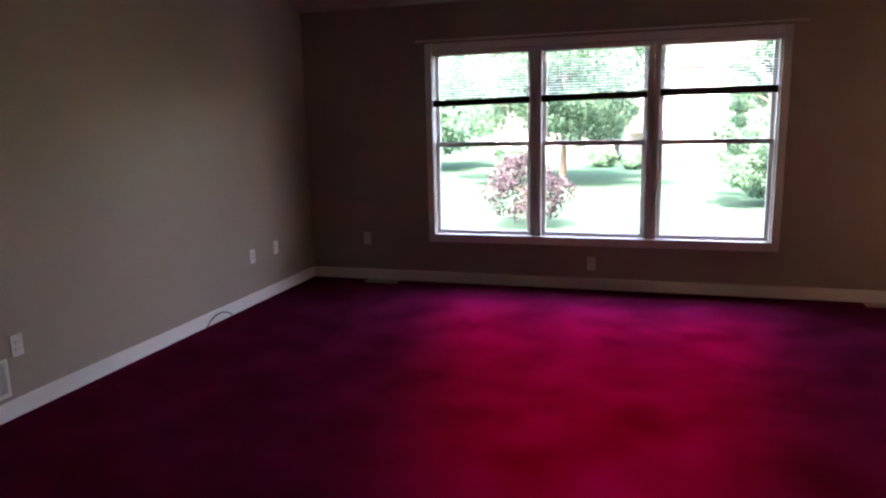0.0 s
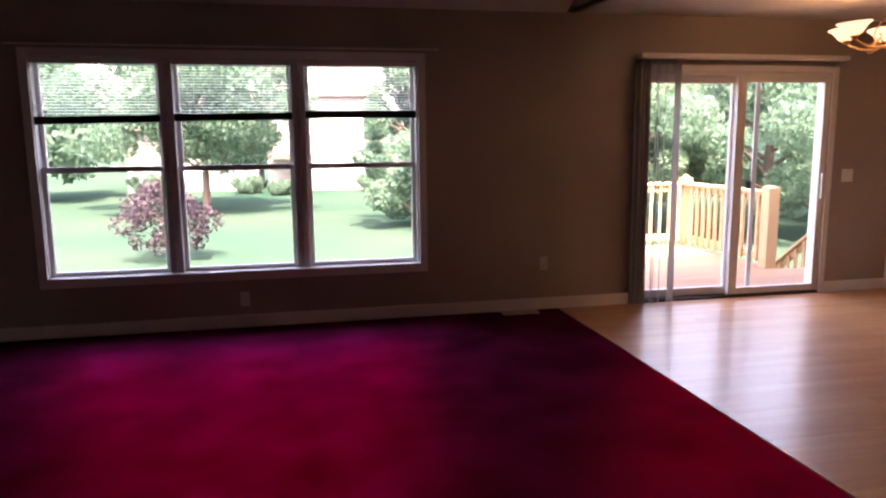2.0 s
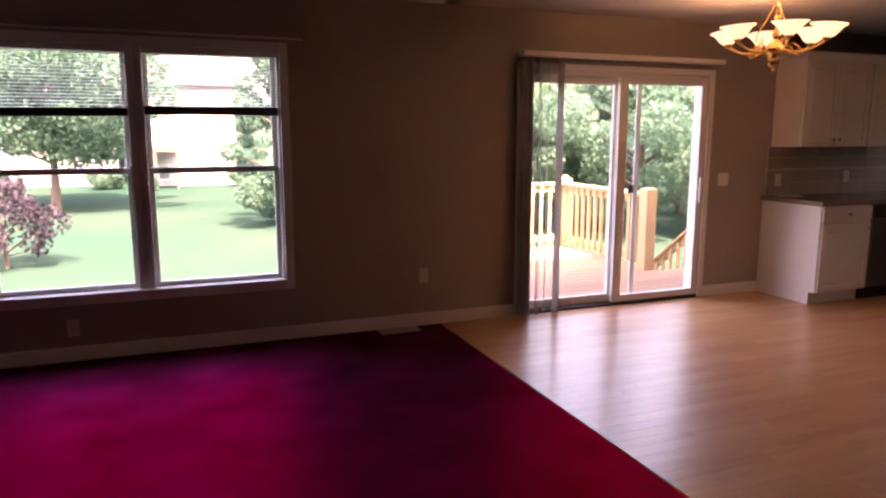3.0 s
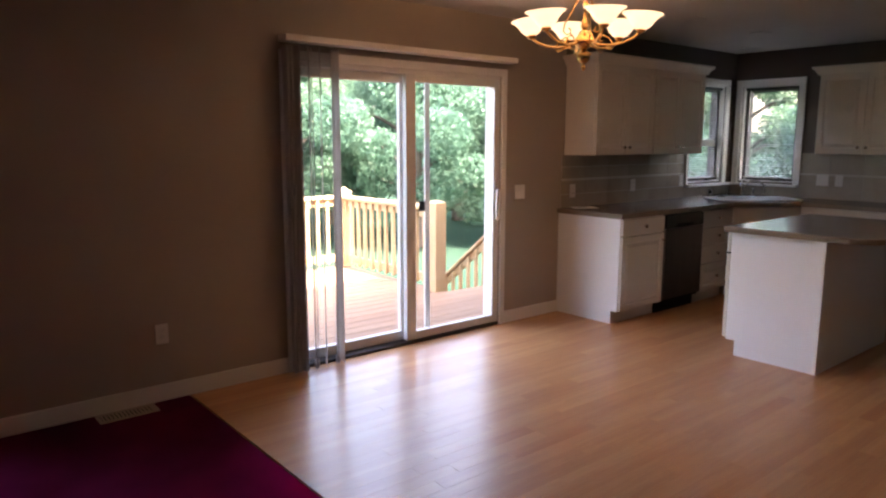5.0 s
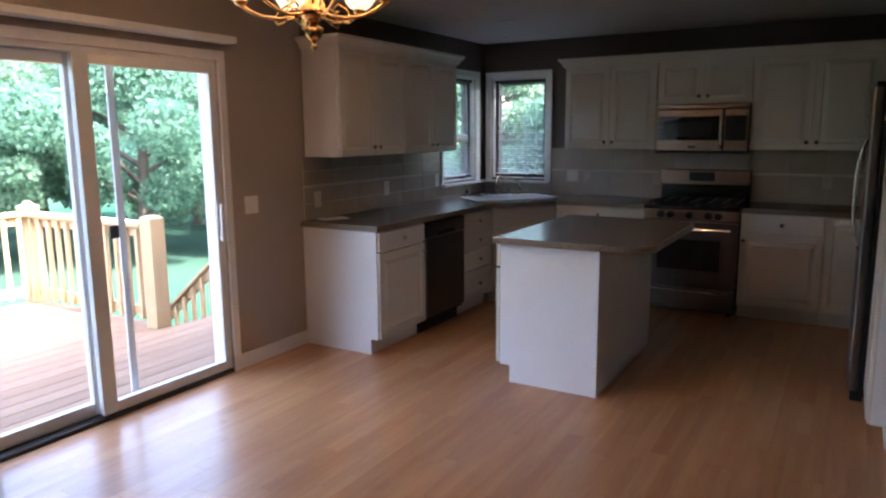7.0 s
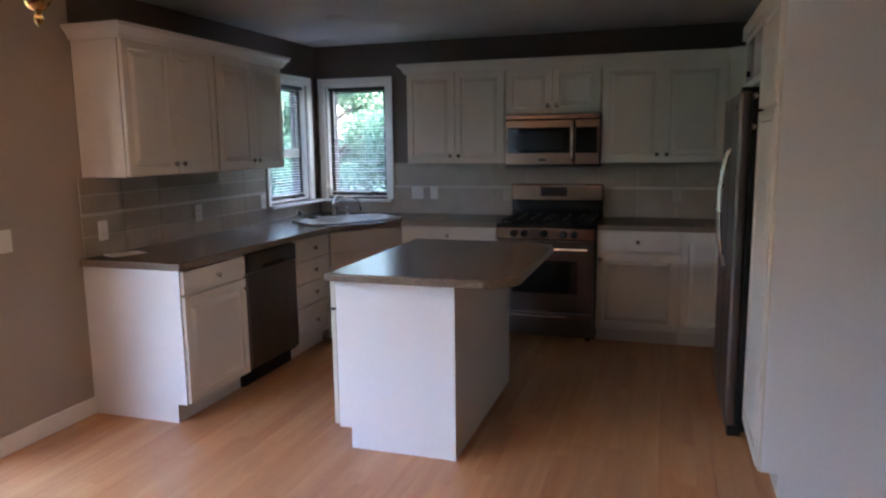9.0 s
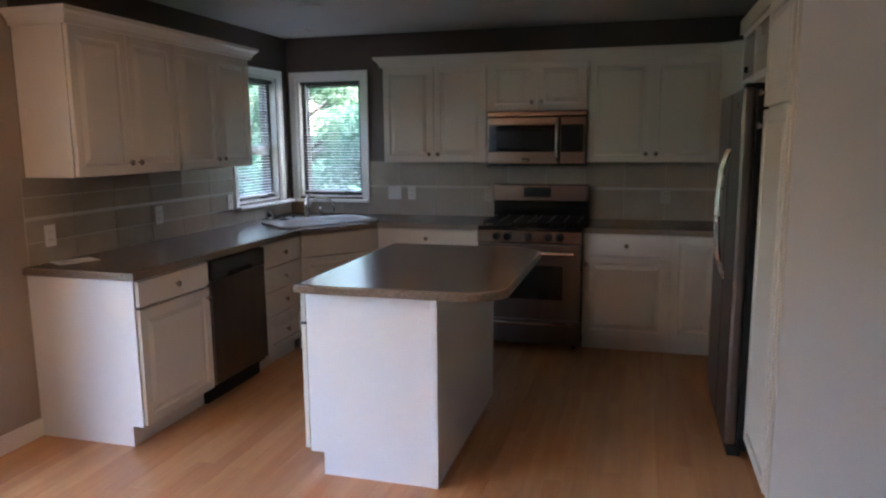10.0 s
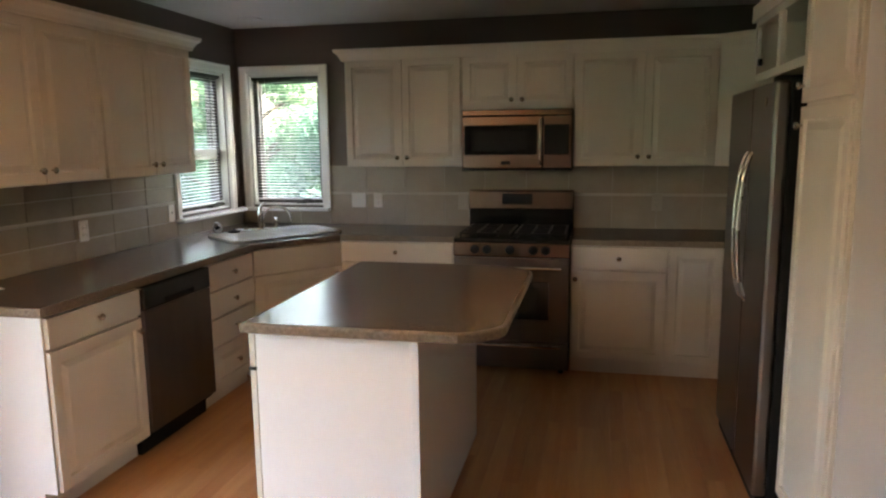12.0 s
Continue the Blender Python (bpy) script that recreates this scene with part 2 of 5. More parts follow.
def south(x, y, z=0.0):
    return pose(x, y, z, 0, 0, 180)


# ---- shell of the house ----
T = THICK
WIN = (-1.955, 0.820, 0.44, 2.045)         # opening of the living-room window: x0, x1, z0, z1
DOOR = (2.72, 4.56, 0.0, 1.99)             # opening of the sliding door
NWIN = (7.30, 7.97, 1.06, 2.08)            # kitchen window in the north wall
EWIN = (5.205, 5.806, 1.06, 2.08)          # kitchen window in the east wall: y0, y1, z0, z1
KX = 5.33                                  # where the kitchen's darker paint begins
y0, y1 = YN, YN + T
structure("wall_north", boxes(
    (XW - T, WIN[0], y0, y1, -1.2, 2.6), (WIN[0], WIN[1], y0, y1, -1.2, WIN[2]), (WIN[0], WIN[1], y0, y1, WIN[3], 2.6),
    (WIN[1], DOOR[0], y0, y1, -1.2, 2.6), (DOOR[0], DOOR[1], y0, y1, -1.2, -0.02), (DOOR[0], DOOR[1], y0, y1, DOOR[3], 2.6),
    (DOOR[1], KX, y0, y1, -1.2, 2.6)), WALL, "beige painted wall with window and sliding door", "wall")
structure("wall_kitchen", boxes(
    (KX, NWIN[0], y0, y1, -1.2, 2.6), (NWIN[0], NWIN[1], y0, y1, -1.2, NWIN[2]), (NWIN[0], NWIN[1], y0, y1, NWIN[3], 2.6),
    (NWIN[1], XE + T, y0, y1, -1.2, 2.6)), TAUPE, "dark taupe kitchen wall with corner window", "wall")
structure("wall_east", boxes(
    (XE, XE + T, 1.5, EWIN[0], -1.2, 2.6), (XE, XE + T, EWIN[0], EWIN[1], -1.2, EWIN[2]), (XE, XE + T, EWIN[0], EWIN[1], EWIN[3], 2.6), (XE, XE + T, EWIN[1], YN, -1.2, 2.6)),
    TAUPE, "dark taupe painted kitchen wall above white cabinets", "wall")
structure("wall_west", boxes((XW - T, XW, YS - T, YN, -1.2, 4.6)), WALL, "plain beige painted living-room wall", "wall")
structure("wall_south", boxes((XW, XP + 0.16, YS - T, YS, -1.2, 4.6)), WALL, "plain beige painted wall behind the room", "wall")
structure("wall_pantry", boxes((XP, XP + 0.12, YS, 1.70, -0.2, 2.6), (XP + 0.12, XE + T, 1.5, 1.66, -1.2, 2.6)), WALL, "beige painted wall behind the pantry", "wall")

# gable between the vault and the flat ceiling
bm = bmesh.new()
for x in (XC, XC + 0.10):
    bm.faces.new([bm.verts.new(p) for p in ((x, YN, CEIL), (x, RIDGE, CEIL + VAULT * (YN - RIDGE)), (x, YS, CEIL))])
a, b = list(bm.faces)
bmesh.ops.bridge_loops(bm, edges=list(a.edges) + list(b.edges))
structure("wall_gable", bm, WALL, "beige triangular wall between vaulted and flat ceiling", "wall")

structure("ceiling_flat", boxes((XC, XE, YS, YN, CEIL, CEIL + 0.14)), CEILING, "flat white painted ceiling over kitchen", "ceiling")
bm = bmesh.new()
top = CEIL + VAULT * (YN - RIDGE)
prof = [(YN, CEIL), (RIDGE, top), (YS, CEIL), (YS, CEIL + 0.16), (RIDGE, top + 0.16), (YN, CEIL + 0.16)]
ends = [[bm.verts.new((x, y, z)) for y, z in prof] for x in (XW, XC)]
for k in range(6):
    bm.faces.new((ends[0][k], ends[0][(k + 1) % 6], ends[1][(k + 1) % 6], ends[1][k]))
for e in ends:
    bm.faces.new((e[0], e[1], e[4], e[5]))
    bm.faces.new((e[1], e[2], e[3], e[4]))
structure("ceiling_vault", bm, CEILING, "white painted vaulted living-room ceiling", "ceiling")

# roof
bm = bmesh.new()
eave, rise = 6.42, 0.45
zr = 2.66 + rise * (eave - RIDGE)
prof = [(eave, 2.44), (eave, 2.66), (RIDGE, zr), (2 * RIDGE - eave, 2.66), (2 * RIDGE - eave, 2.44), (RIDGE, zr - 0.15)]
ends = [[bm.verts.new((x, y, z)) for y, z in prof] for x in (XW - 0.6, XE + 0.6)]
for k in range(6):
    bm.faces.new((ends[0][k], ends[0][(k + 1) % 6], ends[1][(k + 1) % 6], ends[1][k]))
for e in ends:
    bm.faces.new((e[0], e[1], e[2], e[5]))
    bm.faces.new((e[5], e[2], e[3], e[4]))
structure("roof", bm, ROOFING, "grey shingled roof over the rooms", "roof")

# floors
structure("floor_carpet", boxes((XW, XF, YS, YN, -0.20, 0.0)), CARPET, "crimson red plush wall-to-wall carpet", "carpet")
floor_wood = structure("floor_wood", boxes((XF, XE, YS, YN, -0.20, -0.012)), SUBFLOOR, "honey-coloured oak strip floor with satin sheen", "wooden floor")
structure("foundation", boxes((XW, XE, YS, YN, -1.2, -0.20)), CONCRETE, "grey concrete foundation under the rooms", "foundation")


def run(name, x0, x1, y0, y1, h=0.1, d=0.014):
    """Baseboard along one wall face, with an eased top."""
    bm = boxes((x0, x1, y0, y1, 0.0, h), bevel=0.004)
    return structure(name, bm, TRIM, "white painted wooden baseboard along the wall", "baseboard")


run("baseboard", XW, WIN[0] - 0.9, YN - 0.014, YN)
run("baseboard", WIN[0] - 0.9, 2.664, YN - 0.014, YN)
run("baseboard", 4.616, 5.284, YN - 0.014, YN)
run("baseboard", XW, XW + 0.014, YS, YN - 0.014)
run("baseboard", XP - 0.014, XP, YS, 1.72)
run("baseboard", XW + 0.014, XP - 0.014, YS, YS + 0.014)


# ---- living-room window: three double-hung units ----
def casing(bm, x0, x1, z0, z1, y, w=0.075, d=0.02):
    """Flat picture-frame trim round an opening on the room face, with mitre-free butt joints."""
    box(bm, x0 - w, x0, y - d, y, z0 - w, z1 + w, 0.004)
    box(bm, x1, x1 + w, y - d, y, z0 - w, z1 + w, 0.004)
    box(bm, x0, x1, y - d, y, z1, z1 + w, 0.004)
    box(bm, x0, x1, y - d, y, z0 - w, z0, 0.004)
    return bm


window = thing("window_1", "white triple double-hung window with raised mini blinds", "window", north(0, YN), kind="structure")
bm = bmesh.new()
casing(bm, WIN[0], WIN[1], WIN[2], WIN[3], 0.0, 0.062)
part("window_frame", bm, TRIM, window)
part("window_sill", boxes((WIN[0] - 0.01, WIN[1] + 0.01, -0.03, 0.10, WIN[2] - 0.012, WIN[2] + 0.012), bevel=0.005), TRIM, window)
part("head_cap", boxes((-2.10, 0.99, -0.026, 0.0, 2.126, 2.140), bevel=0.004), TRIM, window, "thin white cap above the window")
CENTRES = ((-1.925, -1.132), (-0.976, -0.180), (-0.024, 0.777))
for k, (gx0, gx1) in enumerate(CENTRES):
    ux0 = WIN[0] if k == 0 else (CENTRES[k - 1][1] + gx0) / 2
    ux1 = WIN[1] if k == 2 else (gx1 + CENTRES[k + 1][0]) / 2
    part("jamb", boxes((ux0, gx0 - 0.028, 0.005, T, WIN[2] + 0.012, WIN[3]), (gx1 + 0.028, ux1, 0.005, T, WIN[2] + 0.012, WIN[3]), (gx0 - 0.03, gx1 + 0.03, 0.04, T, 2.028, WIN[3]), bevel=0.004), VINYL, window)
    lower = part("sash", boxes((gx0 - 0.03, gx0 + 0.004, 0.055, 0.085, 0.452, 1.262), (gx1 - 0.004, gx1 + 0.03, 0.055, 0.085, 0.452, 1.262), (gx0, gx1, 0.055, 0.085, 0.452, 0.484), (gx0, gx1, 0.055, 0.085, 1.224, 1.266), bevel=0.004), VINYL, window)
    part("pane", boxes((gx0, gx1, 0.068, 0.072, 0.48, 1.236)), GLASS, lower)
    part("sash_lock", boxes(((gx0 + gx1) / 2 - 0.03, (gx0 + gx1) / 2 + 0.03, 0.050, 0.058, 1.250, 1.268), bevel=0.003), VINYL, lower)
    upper = part("sash", boxes((gx0 - 0.03, gx0 + 0.004, 0.09, 0.12, 1.235, 2.028), (gx1 - 0.004, gx1 + 0.03, 0.09, 0.12, 1.235, 2.028), (gx0, gx1, 0.09, 0.12, 1.222, 1.264), (gx0, gx1, 0.09, 0.12, 2.004, 2.028), bevel=0.004), VINYL, window)
    part("pane", boxes((gx0, gx1, 0.103, 0.107, 1.26, 2.006)), GLASS, upper)
    part("weather_strip", boxes((gx0, gx1, 0.0865, 0.0885, 1.240, 1.256)), BRONZE_AND_SHADE, upper)

slat_mesh = to_mesh("slat", boxes((-0.425, 0.425, -0.0125, 0.0125, -0.0007, 0.0007)), SLAT)
for k, (gx0, gx1) in enumerate(CENTRES):
    blind = thing("mini_blind", "white mini blind pulled up in the window", "blind", north((gx0 + gx1) / 2, YN + 0.03), group="living-room mini blinds")
    part("head_rail", boxes((-0.428, 0.428, -0.016, 0.014, 2.004, 2.043), bevel=0.003), TRIM, blind)
    for j in range(17):
        s = part("slat", slat_mesh, SLAT, blind)
        s.location, s.rotation_euler = (0, 0, 1.99 - 0.0212 * j), (radians(10 + 2 * math.sin(j * 2.1 + k)), 0, radians(0.25 * math.sin(j + k)))
    tilt = (0.9, 0.6, 0.1)[k]
    # white stack and rail, their shade against the window painted as near-black
    rail = part("bottom_rail", boxes((-0.43, 0.43, -0.016, 0.016, -0.028, 0.028), bevel=0.004), BRONZE_AND_SHADE, blind, "stacked slats and bottom rail, backlit shade put into the dark colour")
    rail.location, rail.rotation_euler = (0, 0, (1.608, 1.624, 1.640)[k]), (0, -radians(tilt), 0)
    for x in (-0.28, 0.28):
        part("cord", tube(bmesh.new(), [(x, 0, 1.63), (x, 0, 2.01)], 0.0012, 5), PLASTIC, blind)


# ---- sliding door with vertical blind ----
door = thing("door_1", "white vinyl sliding patio door, closed", "sliding door", north(0, YN), kind="structure")
bm = boxes((DOOR[0] - 0.055, DOOR[0], -0.02, 0.0, 0.0, DOOR[3] + 0.055), (DOOR[1], DOOR[1] + 0.055, -0.02, 0.0, 0.0, DOOR[3] + 0.055), (DOOR[0], DOOR[1], -0.02, 0.0, DOOR[3], DOOR[3] + 0.055), bevel=0.004)
part("casing", bm, TRIM, door)
part("door_frame", boxes((DOOR[0], DOOR[0] + 0.03, 0.005, T, 0.0, DOOR[3]), (DOOR[1] - 0.012, DOOR[1], 0.005, T, 0.0, DOOR[3]), (DOOR[0] + 0.03, DOOR[1] - 0.012, 0.005, T, DOOR[3] - 0.03, DOOR[3]), bevel=0.003), VINYL, door)
part("door_sill", boxes((DOOR[0], DOOR[1], -0.01, T + 0.03, -0.015, 0.022), bevel=0.004), BRONZE_AND_SHADE, door, "dark metal sill track")


def panel(name, x0, x1, y0, y1, gx0, gx1, gz0, gz1, label):
    z0, z1 = 0.024, DOOR[3] - 0.031
    p = part(name, boxes((x0, gx0, y0, y1, z0, z1), (gx1, x1, y0, y1, z0, z1), (gx0, gx1, y0, y1, z0, gz0), (gx0, gx1, y0, y1, gz1, z1), bevel=0.005), VINYL, door, label)
    part("pane", boxes((gx0, gx1, (y0 + y1) / 2 - 0.003, (y0 + y1) / 2 + 0.003, gz0, gz1)), GLASS, p)
    return p


panel("door_panel", 2.75, 3.675, 0.062, 0.102, 2.80, 3.625, 0.095, 1.897, "fixed white door panel")
leaf = panel("door_panel", 3.638, 4.546, 0.006, 0.046, 3.725, 4.503, 0.085, 1.905, "sliding white door panel")
part("door_handle", boxes((4.512, 4.540, -0.028, -0.006, 0.87, 1.11), (4.518, 4.534, -0.010, 0.008, 0.89, 0.91), (4.518, 4.534, -0.010, 0.008, 1.07, 1.09), bevel=0.006), PLASTIC, leaf, "pale upright pull handle")
screen = part("screen_frame", boxes((3.895, 3.940, 0.116, 0.131, 0.03, 1.955), bevel=0.003), VINYL, door, "edge of the sliding insect screen")
part("screen_latch", boxes((3.838, 3.894, 0.112, 0.126, 0.97, 1.045), bevel=0.006), BLACK_MATT, screen, "black screen latch")

vert = thing("vertical_blind", "grey vertical blind drawn aside at the patio door", "blind", north(0, YN))
part("head_rail", boxes((2.655, 4.62, -0.13, -0.022, 2.085, 2.123), bevel=0.005), TRIM, vert, "white blind head rail")
vane_mesh = to_mesh("vane", boxes((-0.044, 0.044, -0.0012, 0.0012, 0.035, 2.06)), VANE)
weight_mesh = to_mesh("weight", boxes((-0.042, 0.042, -0.004, 0.004, 0.018, 0.052), bevel=0.002), VANE)
for j in range(13):
    turn = radians((70, 104, 42, 118, 28, 96, 55, 66, 58, 64, 60, 68, 84)[j])
    x = (2.675, 2.69, 2.705, 2.72, 2.735, 2.75, 2.765, 2.83, 2.85, 2.91, 2.985, 3.00, 3.03)[j]
    v = part("vane", vane_mesh, VANE, vert)
    v.location, v.rotation_euler = (x, -0.075, 0), (0, radians(0.25 * math.sin(j * 1.7)), turn)
    w = part("weight", weight_mesh, VANE, v)

# outlets, switches and grilles
plate_mesh = to_mesh("plate", boxes((-0.036, 0.036, -0.006, 0.0, -0.058, 0.058), bevel=0.003), PLASTIC)
socket_mesh = to_mesh("socket", boxes((-0.017, 0.017, -0.0085, -0.0055, -0.014, 0.014), bevel=0.004), PLASTIC)
slot_mesh = to_mesh("slot", boxes((-0.008, -0.006, -0.0091, -0.008, -0.005, 0.005), (0.006, 0.008, -0.0091, -0.008, -0.004, 0.004)), BLACK_MATT)
toggle_mesh = to_mesh("toggle", boxes((-0.005, 0.005, -0.016, -0.005, -0.004, 0.012), bevel=0.002), PLASTIC)


def outlet(m, label="white duplex wall outlet", mat=None):
    o = thing("wall_outlet", label, "outlet", m, group="wall outlets")
    plate, socket = plate_mesh, socket_mesh
    if mat:
        plate, socket = plate_mesh.copy(), socket_mesh.copy()
        plate.materials[0] = socket.materials[0] = mat
    part("plate", plate, mat or PLASTIC, o)
    for z in (-0.02, 0.02):
        s = part("socket", socket, mat or PLASTIC, o)
        s.location = (0, 0, z)
        part("slot", slot_mesh, BLACK_MATT, s)
    return o


def switch(m, gangs=1, label="white wall light switch"):
    o = thing("light_switch", label, "light switch", m)
    w = 0.036 + 0.023 * (gangs - 1)
    part("plate", boxes((-w, w, -0.006, 0.0, -0.058, 0.058), bevel=0.003), PLASTIC, o)
    for g in range(gangs):
        s = part("toggle", toggle_mesh, PLASTIC, o)
        s.location = (0.046 * (g - (gangs - 1) / 2), 0, 0)
    return o


west_wall = lambda y, z: pose(XW, y, z, 0, 0, 90)
outlet(north(1.88, YN, 0.396))
outlet(north(-2.63, YN, 0.39))
outlet(north(-0.57, YN, 0.225))
outlet(west_wall(4.85, 0.40))
outlet(west_wall(5.22, 0.41))
outlet(west_wall(2.62, 0.37))
switch(north(4.79, YN, 1.08), 2, "white double light switch beside the patio door")


def grille(name, m, w, h, n, label, frame_mat, across=True):
    """A louvred register with frame and slats, lying in the local xz plane."""
    g = thing(name, label, "vent", m)
    part("backing", boxes((-w / 2 + 0.01, w / 2 - 0.01, -0.002, 0.0, -h / 2 + 0.01, h / 2 - 0.01)), BLACK_MATT, g)
    b = 0.018
    part("frame", boxes((-w / 2, w / 2, -0.008, 0.0, h / 2 - b, h / 2), (-w / 2, w / 2, -0.008, 0.0, -h / 2, -h / 2 + b), (-w / 2, -w / 2 + b, -0.008, 0.0, -h / 2 + b, h / 2 - b), (w / 2 - b, w / 2, -0.008, 0.0, -h / 2 + b, h / 2 - b), bevel=0.002), frame_mat, g)
    inner = h - 2 * b if across else w - 2 * b
    for k in range(n):
        c = -inner / 2 + inner * (k + 0.5) / n
        t = inner / n * 0.27
        row = (-w / 2 + b, w / 2 - b, -0.007, -0.003, c - t, c + t) if across else (c - t, c + t, -0.007, -0.003, -h / 2 + b, h / 2 - b)
        part("slat", boxes(row), frame_mat, g)
    return g


grille("return_grille", west_wall(2.37, 0.22), 0.36, 0.20, 12, "white louvred return-air grille low on the wall", PLASTIC)
VENT = material("tan_register_metal", (0.42, 0.37, 0.30), (0.50, 0.45, 0.38), 0.4)
for x in (1.645, -2.46):
    grille("floor_register", pose(x, 5.815, 0.001, -90, 0, 0), 0.31, 0.13, 14, "tan metal floor register in the red carpet", VENT, False)
cable = thing("loose_cable", "black coaxial cable looped against the baseboard", "cable", pose(XW + 0.02, 4.30, 0.0))
part("wire", tube(bmesh.new(), [(0.012, 0.17 - 0.34 * k / 14, 0.004 + 0.07 * math.sin(math.pi * min(1, k / 14 * 1.05)) ** 0.7 if 0 < k < 14 else 0.004) for k in range(15)], 0.0045, 6), CABLE, cable)

# ---- cabinets ----
def rings_panel(bm, x0, x1, z0, z1, rings):
    """A slab in the xz plane whose front is stepped: rings of (inset, y), from the back edge to the middle field."""
    loops = []
    for inset, y in rings:
        loops.append([bm.verts.new(p) for p in ((x0 + inset, y, z0 + inset), (x1 - inset, y, z0 + inset), (x1 - inset, y, z1 - inset), (x0 + inset, y, z1 - inset))])
    for a, b in zip(loops, loops[1:]):
        for k in range(4):
            bm.faces.new((a[k], a[(k + 1) % 4], b[(k + 1) % 4], b[k]))
    bm.faces.new(loops[0][::-1])
    bm.faces.new(loops[-1])
    return bm


RAISED = ((0, 0.0), (0, -0.0195), (0.002, -0.0215), (0.048, -0.0215), (0.052, -0.0105), (0.062, -0.0105), (0.088, -0.0210))
PLAIN = ((0, 0.0), (0, -0.0195), (0.002, -0.0215))
GAP = 0.0025


def front(parent, name, x0, x1, z0, z1, knob=None, raised=True, mat=None):
    """A door or drawer front on a cabinet's face at y = 0, with its knob."""
    rings = RAISED if raised and min(x1 - x0, z1 - z0) > 0.2 else PLAIN
    f = part(name, rings_panel(bmesh.new(), x0 + GAP, x1 - GAP, z0 + GAP, z1 - GAP, rings), mat or CABINET, parent)
    if knob:
        k = part("knob", knob_mesh, NICKEL, f, "small round nickel knob")
        k.location, k.rotation_euler = (knob[0], -0.0212, knob[1]), (radians(90), 0, 0)
    return f


bm = lathe(bmesh.new(), [(0.006, 0.0), (0.0055, 0.010), (0.009, 0.014), (0.0155, 0.019), (0.0165, 0.024), (0.013, 0.029), (0.004, 0.031)], n=14)
knob_mesh = to_mesh("knob", bm, NICKEL)


def base_cabinet(m, w, d, label, doors=(), drawers=(), group="kitchen base cabinets", ends=True):
    """Base unit 0.875 high on a recessed toe board. doors: (x0, x1, z0, z1, knob); drawers: (x0, x1, z0, z1)."""
    c = thing("base_cabinet", label, "cabinet", m, group)
    part("body", boxes((0, w, 0.001, d, 0.11, 0.875), bevel=0.0015), CABINET, c)
    part("toe_board", boxes((0.002, w - 0.002, 0.065, d, 0.0, 0.11)), CABINET, c)
    for x0, x1, z0, z1, k in doors:
        front(c, "door", x0, x1, z0, z1, k)
    for x0, x1, z0, z1 in drawers:
        front(c, "drawer", x0, x1, z0, z1, ((x0 + x1) / 2, (z0 + z1) / 2), raised=z1 - z0 > 0.2)
    return c


YB, XB = 5.258, 7.561       # faces of the base cabinets
c = base_cabinet(north(5.288, YB), 0.600, YN - YB, "white base cabinet with one drawer and raised-panel door", [(0.005, 0.595, 0.115, 0.725, (0.562, 0.665))], [(0.005, 0.595, 0.735, 0.868)])
part("end_panel", boxes((-0.004, 0.0, -0.001, YN - YB - 0.001, 0.11, 0.875), (-0.004, 0.0, 0.062, YN - YB - 0.001, 0.0, 0.11)), PANEL, c)
base_cabinet(north(6.500, YB), 0.53, YN - YB, "white base cabinet with four stacked drawers", (), [(0.005, 0.525, 0.115, 0.370), (0.005, 0.525, 0.376, 0.540), (0.005, 0.525, 0.546, 0.705), (0.005, 0.525, 0.711, 0.868)])
# diagonal sink base in the corner
A, B = Vector((7.035, YB)), Vector((XB, 4.838))
span = (B - A).length
corner = thing("corner_sink_cabinet", "white diagonal sink base cabinet in the corner", "cabinet", pose(A.x, A.y, 0, 0, 0, math.degrees(math.atan2(B.y - A.y, B.x - A.x))))
part("body", boxes((0.004, span - 0.004, 0.001, 0.40, 0.11, 0.872), bevel=0.0015), CABINET, corner)
part("toe_board", boxes((0.004, span - 0.004, 0.065, 0.30, 0.0, 0.11)), CABINET, corner)
front(corner, "false_drawer", 0.01, span - 0.01, 0.711, 0.868, raised=False)
front(corner, "door", 0.01, span - 0.01, 0.115, 0.700, (span - 0.06, 0.65))
base_cabinet(east(XB, 4.836), 0.812, XE - XB, "white base cabinet with wide drawer beside the range", [(0.005, 0.405, 0.115, 0.725, (0.37, 0.665)), (0.407, 0.807, 0.115, 0.725, (0.44, 0.665))], [(0.005, 0.807, 0.735, 0.868)])
base_cabinet(east(XB, 3.242), 0.608, XE - XB, "white base cabinet with drawer over a raised-panel door", [(0.005, 0.603, 0.115, 0.710, (0.03, 0.655))], [(0.005, 0.603, 0.720, 0.868)])
base_cabinet(east(XB, 2.634), 0.62, XE - XB, "narrow white base cabinet with full-height door", [(0.005, 0.330, 0.115, 0.868, None)])

# worktops
OV = 0.03


def worktop(label, front_line, back_line):
    """A laminate sheet with a rounded band along its open edges; front_line runs with the room on its right."""
    inner = []
    for k, p in enumerate(front_line):
        p = Vector(p)
        ways = [(Vector(front_line[k + d]) - Vector(front_line[k + d - 1])).normalized() for d in (0, 1) if 0 < k + d < len(front_line)]
        sides = [Vector((-v.y, v.x)) for v in ways]
        mid = sum(sides, Vector((0, 0))).normalized()
        inner.append(tuple(p + mid * (0.014 / mid.dot(sides[0]))))
    o = thing("worktop", label, "worktop")
    part("top_sheet", prism(bmesh.new(), inner + back_line, 0.877, 0.9152), COUNTER, o)
    part("edge_band", prism(bmesh.new(), list(front_line) + inner[::-1], 0.877, 0.915, 0.005), LIT_EDGE, o, "speckled rounded edge, light on it put into a paler colour")
    return o


